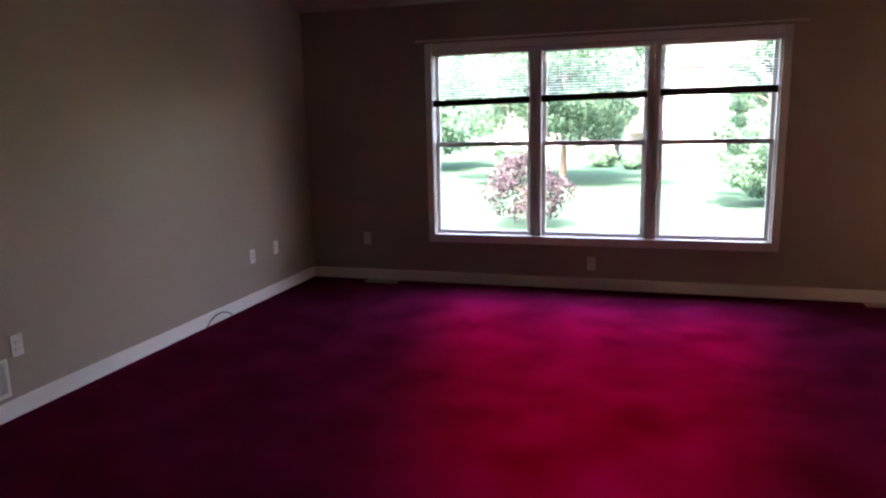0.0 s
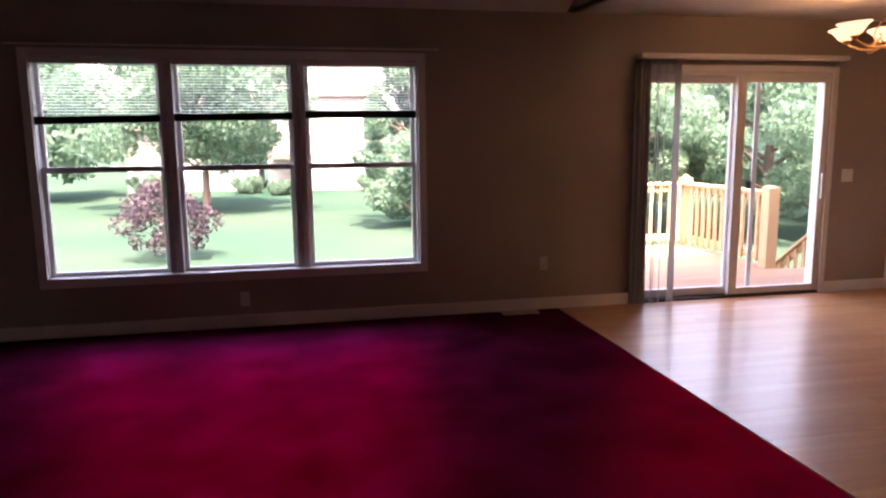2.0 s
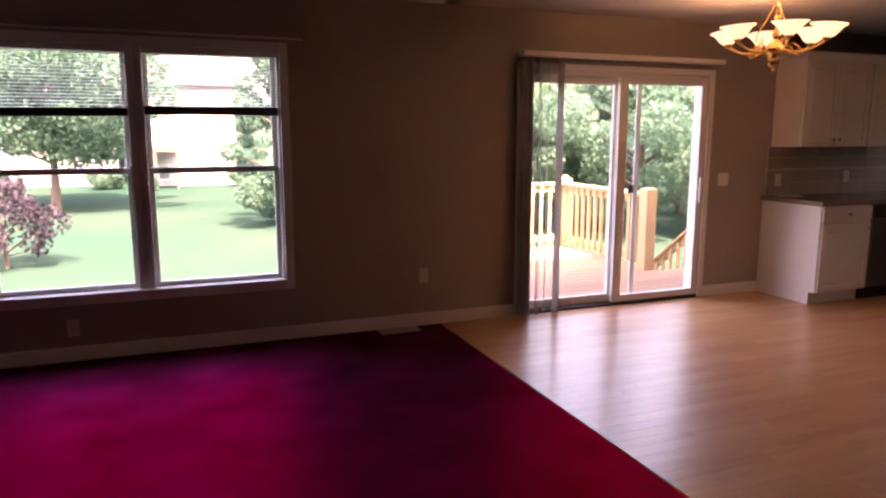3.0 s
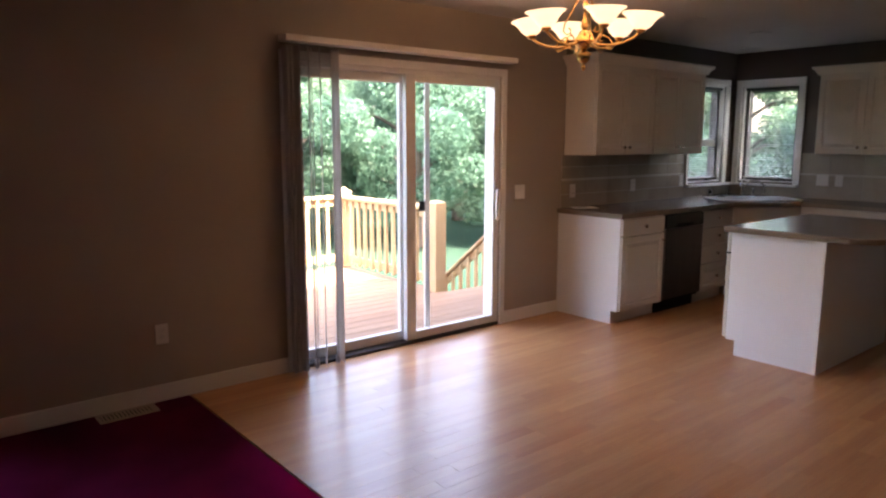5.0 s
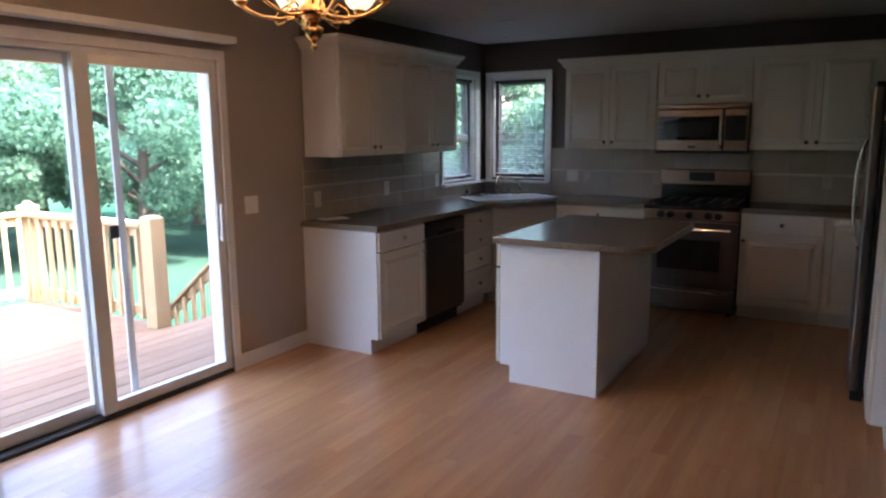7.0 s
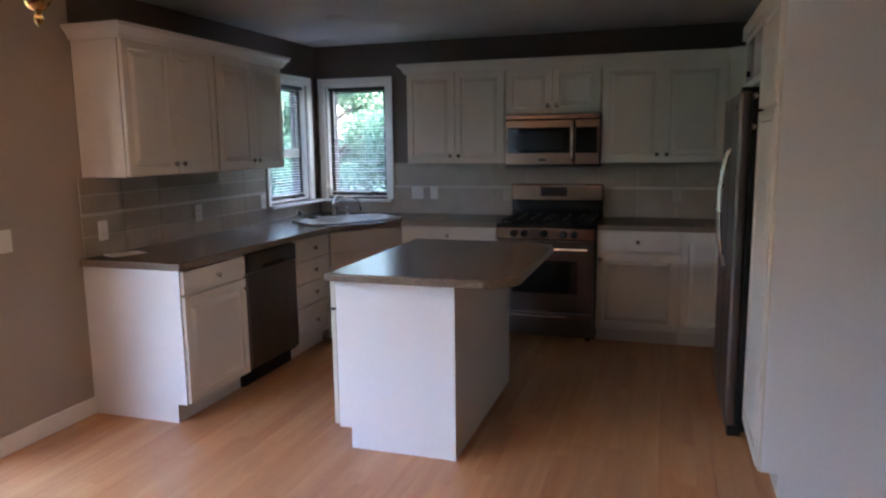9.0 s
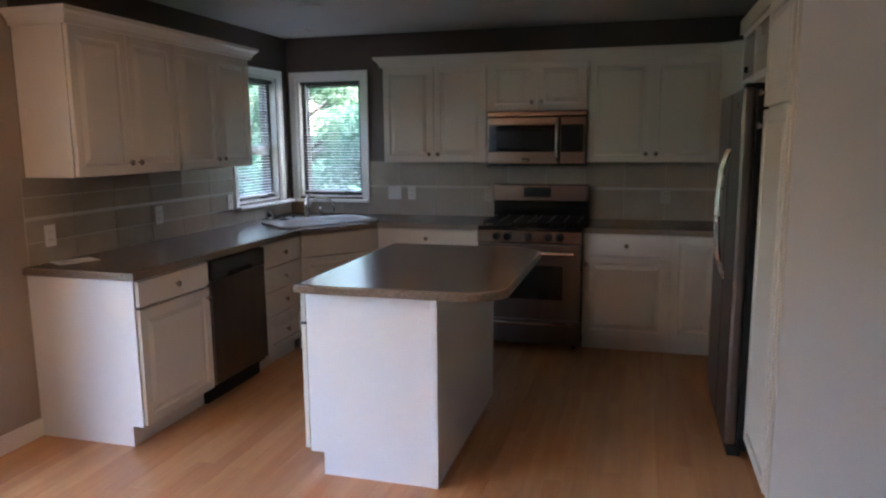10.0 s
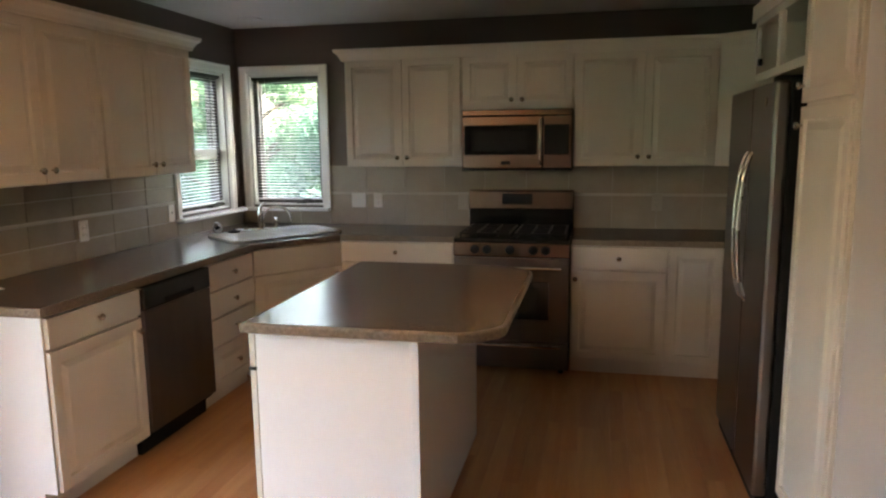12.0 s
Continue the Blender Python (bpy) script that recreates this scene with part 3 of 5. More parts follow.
worktop("speckled brown laminate worktop along two walls", [(5.257, YN - 0.002), (5.257, YB - OV), (A.x - 0.01, YB - OV), (B.x - OV, B.y - 0.01), (XB - OV, 4.017)], [(XE - 0.002, 4.017), (XE - 0.002, YN - 0.002)])
worktop("short speckled brown laminate worktop beside the range", [(XB - OV, 3.236), (XB - OV, 2.04)], [(XE - 0.002, 2.04), (XE - 0.002, 3.236)])
curb = thing("window_ledge", "white painted ledge under the corner windows", "ledge", kind="structure")
part("ledge", boxes((7.22, XE - 0.001, YN - 0.075, YN + 0.004, 1.018, 1.042), (XE - 0.075, XE + 0.004, 5.14, YN - 0.076, 1.018, 1.042), bevel=0.004), TRIM, curb)


def wall_cabinet(m, w, z0, z1, doors, label, d=0.31, group="kitchen wall cabinets"):
    c = thing("wall_cabinet", label, "cabinet", m, group)
    part("body", boxes((0, w, 0.001, d, z0, z1), bevel=0.0015), CABINET, c)
    for x0, x1, k in doors:
        front(c, "door", x0, x1, z0 + 0.004, z1 - 0.012, k)
    return c


YU, XU, ZU, ZT = 5.596, 7.855, 1.375, 2.14
du = YN - YU - 0.001
wall_cabinet(north(5.333, YU), 0.828, ZU, ZT, [(0.008, 0.414, (0.378, ZU + 0.065)), (0.414, 0.820, (0.450, ZU + 0.065))], "white two-door wall cabinet with raised panels", du)
wall_cabinet(north(6.163, YU), 0.832, ZU, ZT, [(0.008, 0.416, (0.380, ZU + 0.065)), (0.416, 0.824, (0.452, ZU + 0.065))], "white two-door wall cabinet beside the corner window", du)
de = XE - XU - 0.001
wall_cabinet(east(XU, 4.880), 0.862, ZU, ZT, [(0.008, 0.430, (0.394, ZU + 0.065)), (0.430, 0.854, (0.466, ZU + 0.065))], "white two-door wall cabinet between window and microwave", de)
wall_cabinet(east(XU, 4.016), 0.764, 1.765, ZT, [(0.006, 0.382, (0.345, 1.83)), (0.382, 0.758, (0.419, 1.83))], "short white two-door wall cabinet over the microwave", de)
wall_cabinet(east(XU, 3.250), 0.917, ZU, ZT, [(0.008, 0.458, (0.422, ZU + 0.065)), (0.458, 0.909, (0.494, ZU + 0.065))], "white two-door wall cabinet between microwave and corner", de)
diag = thing("corner_wall_cabinet", "white diagonal wall cabinet in the far corner", "cabinet")
bm = prism(bmesh.new(), [(XU, 2.331), (7.56, 1.95), (7.56, 1.664), (XE - 0.002, 1.664), (XE - 0.002, 2.331)], ZU, ZT)
part("body", bm, CABINET, diag)


def crown(name, path, label, z=2.125):
    """Crown moulding swept along a level path of (x, y), proud to the left of the way it runs."""
    prof = [(0.0, 0.0), (0.012, 0.0), (0.018, 0.018), (0.036, 0.045), (0.052, 0.058), (0.056, 0.078), (0.0, 0.078)]
    pts = [Vector(p) for p in path]
    bm = bmesh.new()
    rows = []
    for k, p in enumerate(pts):
        ways = [(pts[j + 1] - pts[j]).normalized() for j in (k - 1, k) if 0 <= j < len(pts) - 1]
        normals = [Vector((-w.y, w.x)) for w in ways]
        nrm = sum(normals, Vector((0, 0))).normalized()
        nrm = nrm / max(0.3, nrm.dot(normals[0]))
        rows.append([bm.verts.new((p.x + nrm.x * a, p.y + nrm.y * a, z + b)) for a, b in prof])
    for a, b in zip(rows, rows[1:]):
        for j in range(len(prof)):
            bm.faces.new((a[j], a[(j + 1) % len(prof)], b[(j + 1) % len(prof)], b[j]))
    bm.faces.new(rows[0])
    bm.faces.new(rows[-1][::-1])
    return tagged(part(name, bm, CABINET), label, "moulding")


crown("crown_moulding", [(6.998, YN - 0.003), (6.998, YU - 0.021), (5.330, YU - 0.021), (5.330, YN - 0.003)], "white crown moulding on the wall cabinets")
crown("crown_moulding", [(7.54, 1.955), (XU - 0.021, 2.331), (XU - 0.021, 4.883), (XE - 0.003, 4.883)], "white crown moulding on the range-wall cabinets")

# ---- dishwasher ----
dw = thing("dishwasher", "dark stainless dishwasher with black control panel", "dishwasher", north(5.891, YB))
part("body", boxes((0, 0.605, 0.002, 0.58, 0.10, 0.868)), BLACK_MATT, dw)
part("door", boxes((0.004, 0.601, -0.028, 0.0, 0.125, 0.745), bevel=0.005), DARK_STEEL, dw)
cp = part("control_panel", boxes((0.004, 0.601, -0.032, 0.0, 0.749, 0.866), bevel=0.007), BLACK, dw, "black control panel with pocket handle")
part("handle_pocket", boxes((0.17, 0.435, -0.034, -0.031, 0.758, 0.785), bevel=0.002), BLACK_MATT, cp)
part("toe_panel", boxes((0.004, 0.601, 0.045, 0.10, 0.0, 0.10)), BLACK_MATT, dw)

# ---- gas range ----
rg = thing("gas_range", "stainless gas range with black cooktop", "stove", east(7.485, 4.012))
W = 0.764
part("body", boxes((0, W, 0.03, 0.67, 0.03, 0.895)), BLACK_MATT, rg)
part("cooktop", boxes((0, W, -0.005, 0.62, 0.893, 0.918), bevel=0.006), BLACK, rg, "black enamel cooktop")
fp = part("control_panel", boxes((0, W, -0.018, 0.03, 0.800, 0.892), bevel=0.006), STEEL, rg, "stainless knob panel")
kb = to_mesh("burner_knob", lathe(bmesh.new(), [(0.030, 0.0), (0.030, 0.006), (0.026, 0.010), (0.023, 0.030), (0.014, 0.033)], n=20), BLACK_MATT)
for x in (0.145, 0.225, W / 2 - 0.005, W - 0.235, W - 0.155):
    k = part("burner_knob", kb, BLACK_MATT, fp, "black round burner knob")
    k.location, k.rotation_euler = (x, -0.018, 0.846), (radians(90), 0, 0)
od = part("oven_door", boxes((0.004, W - 0.004, -0.022, 0.03, 0.235, 0.790), bevel=0.006), DARK_STEEL, rg)
part("oven_window", boxes((0.13, W - 0.13, -0.025, -0.020, 0.385, 0.640), bevel=0.003), DARK_GLASS, od, "dark oven window")
part("oven_window_inner", boxes((0.20, W - 0.20, -0.0275, -0.024, 0.43, 0.60), bevel=0.002), BLACK, od)
bm = tube(bmesh.new(), [(0.05, -0.065, 0.735), (W - 0.05, -0.065, 0.735)], 0.012, 12)
box(bm, 0.06, 0.085, -0.066, -0.02, 0.725, 0.745, 0.003)
box(bm, W - 0.085, W - 0.06, -0.066, -0.02, 0.725, 0.745, 0.003)
part("oven_handle", bm, CHROME, od, "stainless bar handle")
sd = part("storage_drawer", boxes((0.004, W - 0.004, -0.020, 0.03, 0.045, 0.225), bevel=0.006), DARK_STEEL, rg)
bm = tube(bmesh.new(), [(0.05, -0.035, 0.205), (W - 0.05, -0.035, 0.205)], 0.011, 10)
box(bm, 0.05, W - 0.05, -0.035, -0.018, 0.198, 0.212, 0.003)
part("drawer_handle", bm, CHROME, sd, "stainless drawer pull")
part("backguard", boxes((0, W, 0.60, 0.68, 0.918, 1.055), bevel=0.004), BLACK, rg, "black backguard")
sp = part("backguard_panel", boxes((-0.004, W + 0.004, 0.575, 0.68, 1.050, 1.195), bevel=0.012), STEEL, rg, "stainless control backguard")
part("clock_display", boxes((0.25, 0.47, 0.571, 0.577, 1.092, 1.170), bevel=0.003), BLACK, sp, "glossy black clock display")
for gx in (0.03, 0.395):
    bm = bmesh.new()
    for y in (0.06, 0.19, 0.32, 0.45, 0.55):
        box(bm, gx, gx + 0.34, y - 0.006, y + 0.006, 0.934, 0.948, 0.002)
    for x in (gx, gx + 0.11, gx + 0.22, gx + 0.328):
        box(bm, x, x + 0.012, 0.054, 0.556, 0.9345, 0.9475, 0.002)
    for x in (gx + 0.002, gx + 0.327):
        for y in (0.06, 0.55):
            box(bm, x, x + 0.011, y - 0.005, y + 0.005, 0.917, 0.936)
    part("grate", bm, BLACK_MATT, rg, "black cast-iron grate")
for x in (0.17, 0.59):
    for y in (0.16, 0.43):
        part("burner", lathe(bmesh.new(), [(0.045, 0.917), (0.045, 0.926), (0.03, 0.932), (0.005, 0.933)], pose(x, y, 0), 18), BLACK_MATT, rg)
for x in (0.05, W - 0.05):
    for y in (0.08, 0.6):
        part("foot", lathe(bmesh.new(), [(0.018, 0.0), (0.018, 0.012), (0.010, 0.032)], pose(x, y, 0), 10), BLACK_MATT, rg)

# ---- microwave over the range ----
mw = thing("microwave", "stainless over-range microwave with dark window", "microwave", east(7.792, 4.014, 1.347))
part("body", boxes((0, 0.760, 0.02, 0.384, 0.0, 0.418), bevel=0.003), BLACK_MATT, mw)
md = part("door", boxes((0.003, 0.560, -0.010, 0.02, 0.018, 0.372), bevel=0.006), STEEL, mw, "stainless microwave door")
part("door_window", boxes((0.022, 0.525, -0.0135, -0.008, 0.110, 0.312), bevel=0.004), DARK_GLASS, md, "black glass window")
part("inner_window", boxes((0.085, 0.465, -0.016, -0.0125, 0.135, 0.275), bevel=0.003), BLACK, md)
bm = bmesh.new()
tube(bm, [(0.548, -0.008 - 0.046 * math.sin(math.pi * k / 24) ** 0.45, 0.05 + 0.30 * k / 24) for k in range(25)], 0.011, 12)
part("door_handle", bm, NICKEL, md, "bowed stainless handle")
cpn = part("control_panel", boxes((0.564, 0.757, -0.010, 0.02, 0.018, 0.372), bevel=0.006), STEEL, mw)
part("keypad", boxes((0.572, 0.738, -0.0135, -0.008, 0.110, 0.312), bevel=0.004), BLACK, cpn, "black keypad")
part("top_vent", boxes((0.003, 0.757, -0.006, 0.02, 0.376, 0.416), bevel=0.006), STEEL, mw, "stainless vent strip")
part("badge", boxes((0.28, 0.34, -0.0125, -0.009, 0.044, 0.066), bevel=0.001), BRONZE_AND_SHADE, md)
part("bottom_lip", boxes((0.003, 0.757, -0.004, 0.02, 0.0, 0.015)), BLACK, mw)

# ---- island ----
IX0, IX1, IY0, IY1 = 5.264, 6.48, 3.688, 4.310
isl = thing("kitchen_island", "white kitchen island base with plain end panel", "kitchen island", pose(IX0, IY0, 0))
w, d = IX1 - IX0, IY1 - IY0
part("body", boxes((0.006, w, 0.006, d - 0.002, 0.11, 0.875), bevel=0.001), CABINET, isl)
part("plinth", boxes((0.006, w, 0.006, d - 0.068, 0.0, 0.11)), CABINET, isl)
part("end_panel", boxes((0.0, 0.006, 0.0, d - 0.002, 0.108, 0.875), (0.0, 0.006, 0.0, d - 0.068, 0.0, 0.108)), PANEL, isl, "plain white end panel")
part("back_panel", boxes((0.006, w, 0.0, 0.006, 0.0, 0.875)), PANEL, isl, "plain white back panel")
part("corner_bead", boxes((-0.007, 0.004, -0.004, 0.026, 0.0, 0.875), bevel=0.003), PANEL, isl, "white corner trim strip")
for k in range(3):
    x1 = w - 0.01 - k * 0.40
    f = part("door", rings_panel(bmesh.new(), x1 - 0.396, x1, 0.118, 0.715, [(i, d + 0.009 - y) for i, y in RAISED]), CABINET, isl)
    f2 = part("drawer", rings_panel(bmesh.new(), x1 - 0.396, x1, 0.722, 0.868, [(i, d + 0.009 - y) for i, y in PLAIN]), CABINET, isl)
    kn = part("knob", knob_mesh, NICKEL, f, "small round nickel knob")
    kn.location, kn.rotation_euler = (x1 - 0.04, d + 0.025, 0.66), (radians(-90), 0, 0)
part("hinge", boxes((0.002, 0.016, d + 0.003, d + 0.034, 0.718, 0.730), bevel=0.002), BLACK_MATT, isl, "small dark hinge end")
top_line = [(5.205, 4.338), (5.205, 3.535), (5.222, 3.485), (5.300, 3.402), (5.345, 3.386), (6.36, 3.386), (6.42, 3.405), (6.515, 3.51), (6.535, 3.56), (6.535, 4.338)]
itop = thing("island_worktop", "speckled brown laminate island top with clipped corners", "worktop")
inner = [(5.87 + (x - 5.87) * 0.976, 3.88 + (y - 3.88) * 0.968) for x, y in top_line]
part("top_sheet", prism(bmesh.new(), inner, 0.877, 0.9152), COUNTER, itop)
bm = bmesh.new()
loops = [[bm.verts.new((x, y, z)) for x, y in line] for line, z in ((inner, 0.877), (top_line, 0.877), (top_line, 0.915), (inner, 0.915))]
n = len(top_line)
for p, q in ((0, 1), (1, 2), (2, 3), (3, 0)):
    for k in range(n):
        bm.faces.new((loops[p][k], loops[p][(k + 1) % n], loops[q][(k + 1) % n], loops[q][k]))
rim = [bm.edges.get((lp[k], lp[(k + 1) % n])) for lp in loops[1:3] for k in range(n)]
bmesh.ops.bevel(bm, geom=rim, offset=0.010, segments=3, affect="EDGES", profile=0.5)
part("edge_band", bm, LIT_EDGE, itop, "speckled rounded edge, light on it put into a paler colour")

# ---- sink and tap ----
mid = (A + B) / 2
ang = math.atan2(B.y - A.y, B.x - A.x)
inward = Vector((-math.sin(ang), math.cos(ang)))
sc = mid + inward * 0.315
sink = thing("corner_sink", "white enamel drop-in double sink in the corner worktop", "sink", pose(sc.x, sc.y, 0.9155, 0, 0, math.degrees(ang)))
sw, sdp = 0.42, 0.255
bm = bmesh.new()
rim = [(-sw, -sdp + 0.06), (-sw + 0.06, -sdp), (sw - 0.06, -sdp), (sw, -sdp + 0.06), (sw, sdp - 0.06), (sw - 0.06, sdp), (-sw + 0.06, sdp), (-sw, sdp - 0.06)]
prism(bm, rim, 0.0, 0.016, 0.006)
part("rim", bm, SINK, sink)
for x0, x1 in ((-0.37, -0.02), (0.02, 0.37)):
    rings = [(0, 0.0165), (0.006, 0.019), (0.014, 0.0168), (0.03, 0.0167)]
    bm = bmesh.new()
    loops = [[bm.verts.new(p) for p in ((x0 + i, -0.20 + i, z), (x1 - i, -0.20 + i, z), (x1 - i, 0.13 - i, z), (x0 + i, 0.13 - i, z))] for i, z in rings]
    for p, q in zip(loops, loops[1:]):
        for k in range(4):
            bm.faces.new((p[k], p[(k + 1) % 4], q[(k + 1) % 4], q[k]))
    bm.faces.new(loops[-1])
    part("basin", bm, SINK, sink)
tap = thing("kitchen_tap", "chrome kitchen tap with arched spout", "tap", pose(*(sc + inward * 0.20), 0.9320, 0, 0, math.degrees(ang)))
part("deck_plate", boxes((-0.12, 0.12, -0.028, 0.028, 0.0, 0.012), bevel=0.005), CHROME, tap)
part("tap_body", lathe(bmesh.new(), [(0.026, 0.010), (0.024, 0.05), (0.021, 0.10), (0.023, 0.125), (0.012, 0.14)], pose(-0.02, 0, 0), 16), CHROME, tap)
part("lever", tube(bmesh.new(), [(-0.02, 0, 0.13), (-0.022, 0.0, 0.155), (-0.005, -0.005, 0.185), (0.012, -0.01, 0.20)], [0.012, 0.012, 0.009, 0.007], 10), CHROME, tap)
part("spout", tube(bmesh.new(), [(-0.01 + 0.0, -0.01, 0.06)] + [(0.075 - 0.085 * math.cos(a), -0.01 - 0.11 * (1 - math.cos(a)) / 2, 0.08 + 0.085 * math.sin(a)) for a in [k * math.pi / 12 for k in range(0, 13)]] + [(0.16, -0.12, 0.045)], 0.0105, 10), CHROME, tap)
part("side_spray", lathe(bmesh.new(), [(0.018, 0.010), (0.014, 0.03), (0.013, 0.06), (0.016, 0.075), (0.010, 0.085)], pose(0.10, 0.0, 0), 12), CHROME, tap)
strn = thing("sink_strainer", "chrome basket strainer propped on the sink rim", "strainer", pose(*(sc + Vector((math.cos(ang), math.sin(ang))) * -0.36 + inward * 0.15), 0.9345, 72, 0, math.degrees(ang) + 25))
part("cup", lathe(bmesh.new(), [(0.018, -0.02), (0.026, 0.0), (0.040, 0.008), (0.043, 0.012), (0.036, 0.013), (0.012, 0.006)], pose(0, 0.043, 0), 20), CHROME, strn)
part("drain_stop", lathe(bmesh.new(), [(0.010, 0.012), (0.010, 0.022), (0.004, 0.026)], pose(0, 0.043, 0), 12), BLACK_MATT, strn)
plug = thing("drain_plug", "black rubber drain plugs lying on the sink rim", "plug", pose(*(sc + Vector((math.cos(ang), math.sin(ang))) * -0.23 + inward * 0.19), 0.932))
part("disc", lathe(bmesh.new(), [(0.040, 0.0), (0.042, 0.008), (0.030, 0.014), (0.008, 0.016), (0.006, 0.028)], None, 18), BLACK_MATT, plug)
part("rim", lathe(bmesh.new(), [(0.028, 0.0), (0.028, 0.01), (0.012, 0.018)], pose(0.085, 0.0, 0), 16), CHROME, plug)
pap = thing("paper_sheet", "white folded leaflet lying on the worktop", "paper", pose(5.50, 5.80, 0.9155, 0, 0, -24))
part("sheet", boxes((-0.105, 0.105, -0.07, 0.07, 0.0, 0.002)), PAPER, pap)
bm = bmesh.new()
for k in range(5):
    box(bm, -0.085, 0.02 + 0.015 * (k % 3), 0.045 - 0.022 * k, 0.050 - 0.022 * k, 0.002, 0.0024)
part("print", bm, BRONZE_AND_SHADE, pap, "unreadable dark print lines")


# ---- corner windows with blinds ----
def kitchen_window(name, m, w, z0, z1, label, cross_bar=False):
    """A casement in an opening w wide; local x runs right, y outwards."""
    o = thing(name, label, "window", m, kind="structure")
    bm = bmesh.new()
    cw = 0.065
    for a, b, d in ((0.012, cw, 0.018), (0.0, 0.012, 0.012)):
        box(bm, -b, -a, -d, 0.0, z0 - 0.018, z1 + b, 0.004)
        box(bm, w + a, w + b, -d, 0.0, z0 - 0.018, z1 + b, 0.004)
        box(bm, -a, w + a, -d, 0.0, z1 + a, z1 + b, 0.004)
    for x0, x1, za, zb in ((-cw - 0.004, -cw + 0.012, z0 - 0.018, z1 + cw + 0.004), (w + cw - 0.012, w + cw + 0.004, z0 - 0.018, z1 + cw + 0.004), (-cw + 0.012, w + cw - 0.012, z1 + cw - 0.012, z1 + cw + 0.004)):
        box(bm, x0, x1, -0.025, -0.003, za, zb, 0.004)
    part("window_frame", bm, TRIM, o)
    part("jamb", boxes((0, 0.012, 0.005, 0.060, z0, z1), (w - 0.012, w, 0.005, 0.060, z0, z1), (0.012, w - 0.012, 0.005, 0.060, z1 - 0.012, z1), (0.012, w - 0.012, 0.005, 0.060, z0 - 0.012, z0 + 0.012), bevel=0.003), TRIM, o)
    y0, y1 = 0.062, 0.128
    part("sash_channel", boxes((0, 0.012, y0, T, z0, z1), (w - 0.012, w, y0, T, z0, z1), (0.012, w - 0.012, y0, T, z1 - 0.012, z1), (0.012, w - 0.012, y0, T, z0 - 0.012, z0 + 0.012)), BRONZE_AND_SHADE, o, "dark bronze window channel")
    s = part("sash", boxes((0.014, 0.050, y0, y1, z0 + 0.013, z1 - 0.014), (w - 0.050, w - 0.014, y0, y1, z0 + 0.013, z1 - 0.014), (0.050, w - 0.050, y0, y1, z0 + 0.013, z0 + 0.045), (0.050, w - 0.050, y0, y1, z1 - 0.050, z1 - 0.014), bevel=0.004), BRONZE_AND_SHADE, o, "dark bronze casement sash")
    part("gasket", boxes((0.047, 0.057, 0.094, 0.121, z0 + 0.045, z1 - 0.050), (w - 0.057, w - 0.047, 0.094, 0.121, z0 + 0.045, z1 - 0.050), (0.057, w - 0.057, 0.094, 0.121, z0 + 0.043, z0 + 0.053), (0.057, w - 0.057, 0.094, 0.121, z1 - 0.060, z1 - 0.048)), CABLE, s)
    if cross_bar:
        part("meeting_rail", boxes((0.050, w - 0.050, 0.060, 0.126, 1.435, 1.515), bevel=0.004), VINYL, s, "white crossbar in the sash")
    part("pane", boxes((0.049, w - 0.049, 0.106, 0.110, z0 + 0.044, z1 - 0.049)), GLASS, s)
    cr = part("crank", boxes((w - 0.24, w - 0.15, 0.010, 0.060, z0 + 0.011, z0 + 0.030), bevel=0.005), BRONZE_AND_SHADE, o, "dark window crank")
    part("crank_arm", tube(bmesh.new(), [(w - 0.20, 0.03, z0 + 0.028), (w - 0.16, 0.015, z0 + 0.044), (w - 0.10, 0.010, z0 + 0.040), (w - 0.075, 0.010, z0 + 0.028)], 0.008, 8), BRONZE_AND_SHADE, cr)
    b = thing("kitchen_blind", "white slatted blind lowered in the corner window", "blind", m, group="kitchen blinds")
    # the white head rail's backlit shade is put into its dark colour
    part("head_rail", boxes((0.014, w - 0.014, 0.026, 0.056, z1 - 0.040, z1 - 0.013), bevel=0.003), BRONZE_AND_SHADE, b, "head rail with backlit shade put into its dark colour")
    me = to_mesh("slat", boxes((0.016, w - 0.016, -0.011, 0.011, -0.0012, 0.0012)), SLAT)
    n = int((z1 - z0 - 0.10) / 0.0235)
    for k in range(n):
        sl = part("slat", me, SLAT, b)
        sl.location, sl.rotation_euler = (0, 0.043, z1 - 0.055 - 0.0235 * k), (radians(4 + 2 * math.sin(k * 1.9)), 0, 0)
    part("bottom_rail", boxes((0.016, w - 0.016, 0.032, 0.056, z0 + 0.040, z0 + 0.054), bevel=0.003), TRIM, b)
    for x in (0.12, w - 0.12):
        part("cord", tube(bmesh.new(), [(x, 0.043, z0 + 0.05), (x, 0.043, z1 - 0.04)], 0.001, 5), PLASTIC, b)
    part("wand", tube(bmesh.new(), [(0.07, 0.022, z1 - 0.04), (0.07, 0.022, z1 - 0.48)], 0.004, 6), PLASTIC, b)


kitchen_window("window_2", north(NWIN[0], YN), NWIN[1] - NWIN[0], NWIN[2], NWIN[3], "white corner kitchen window with crossbar over the sink", True)
kitchen_window("window_3", east(XE, EWIN[1]), EWIN[1] - EWIN[0], EWIN[2], EWIN[3], "white corner kitchen window with dark gasket")

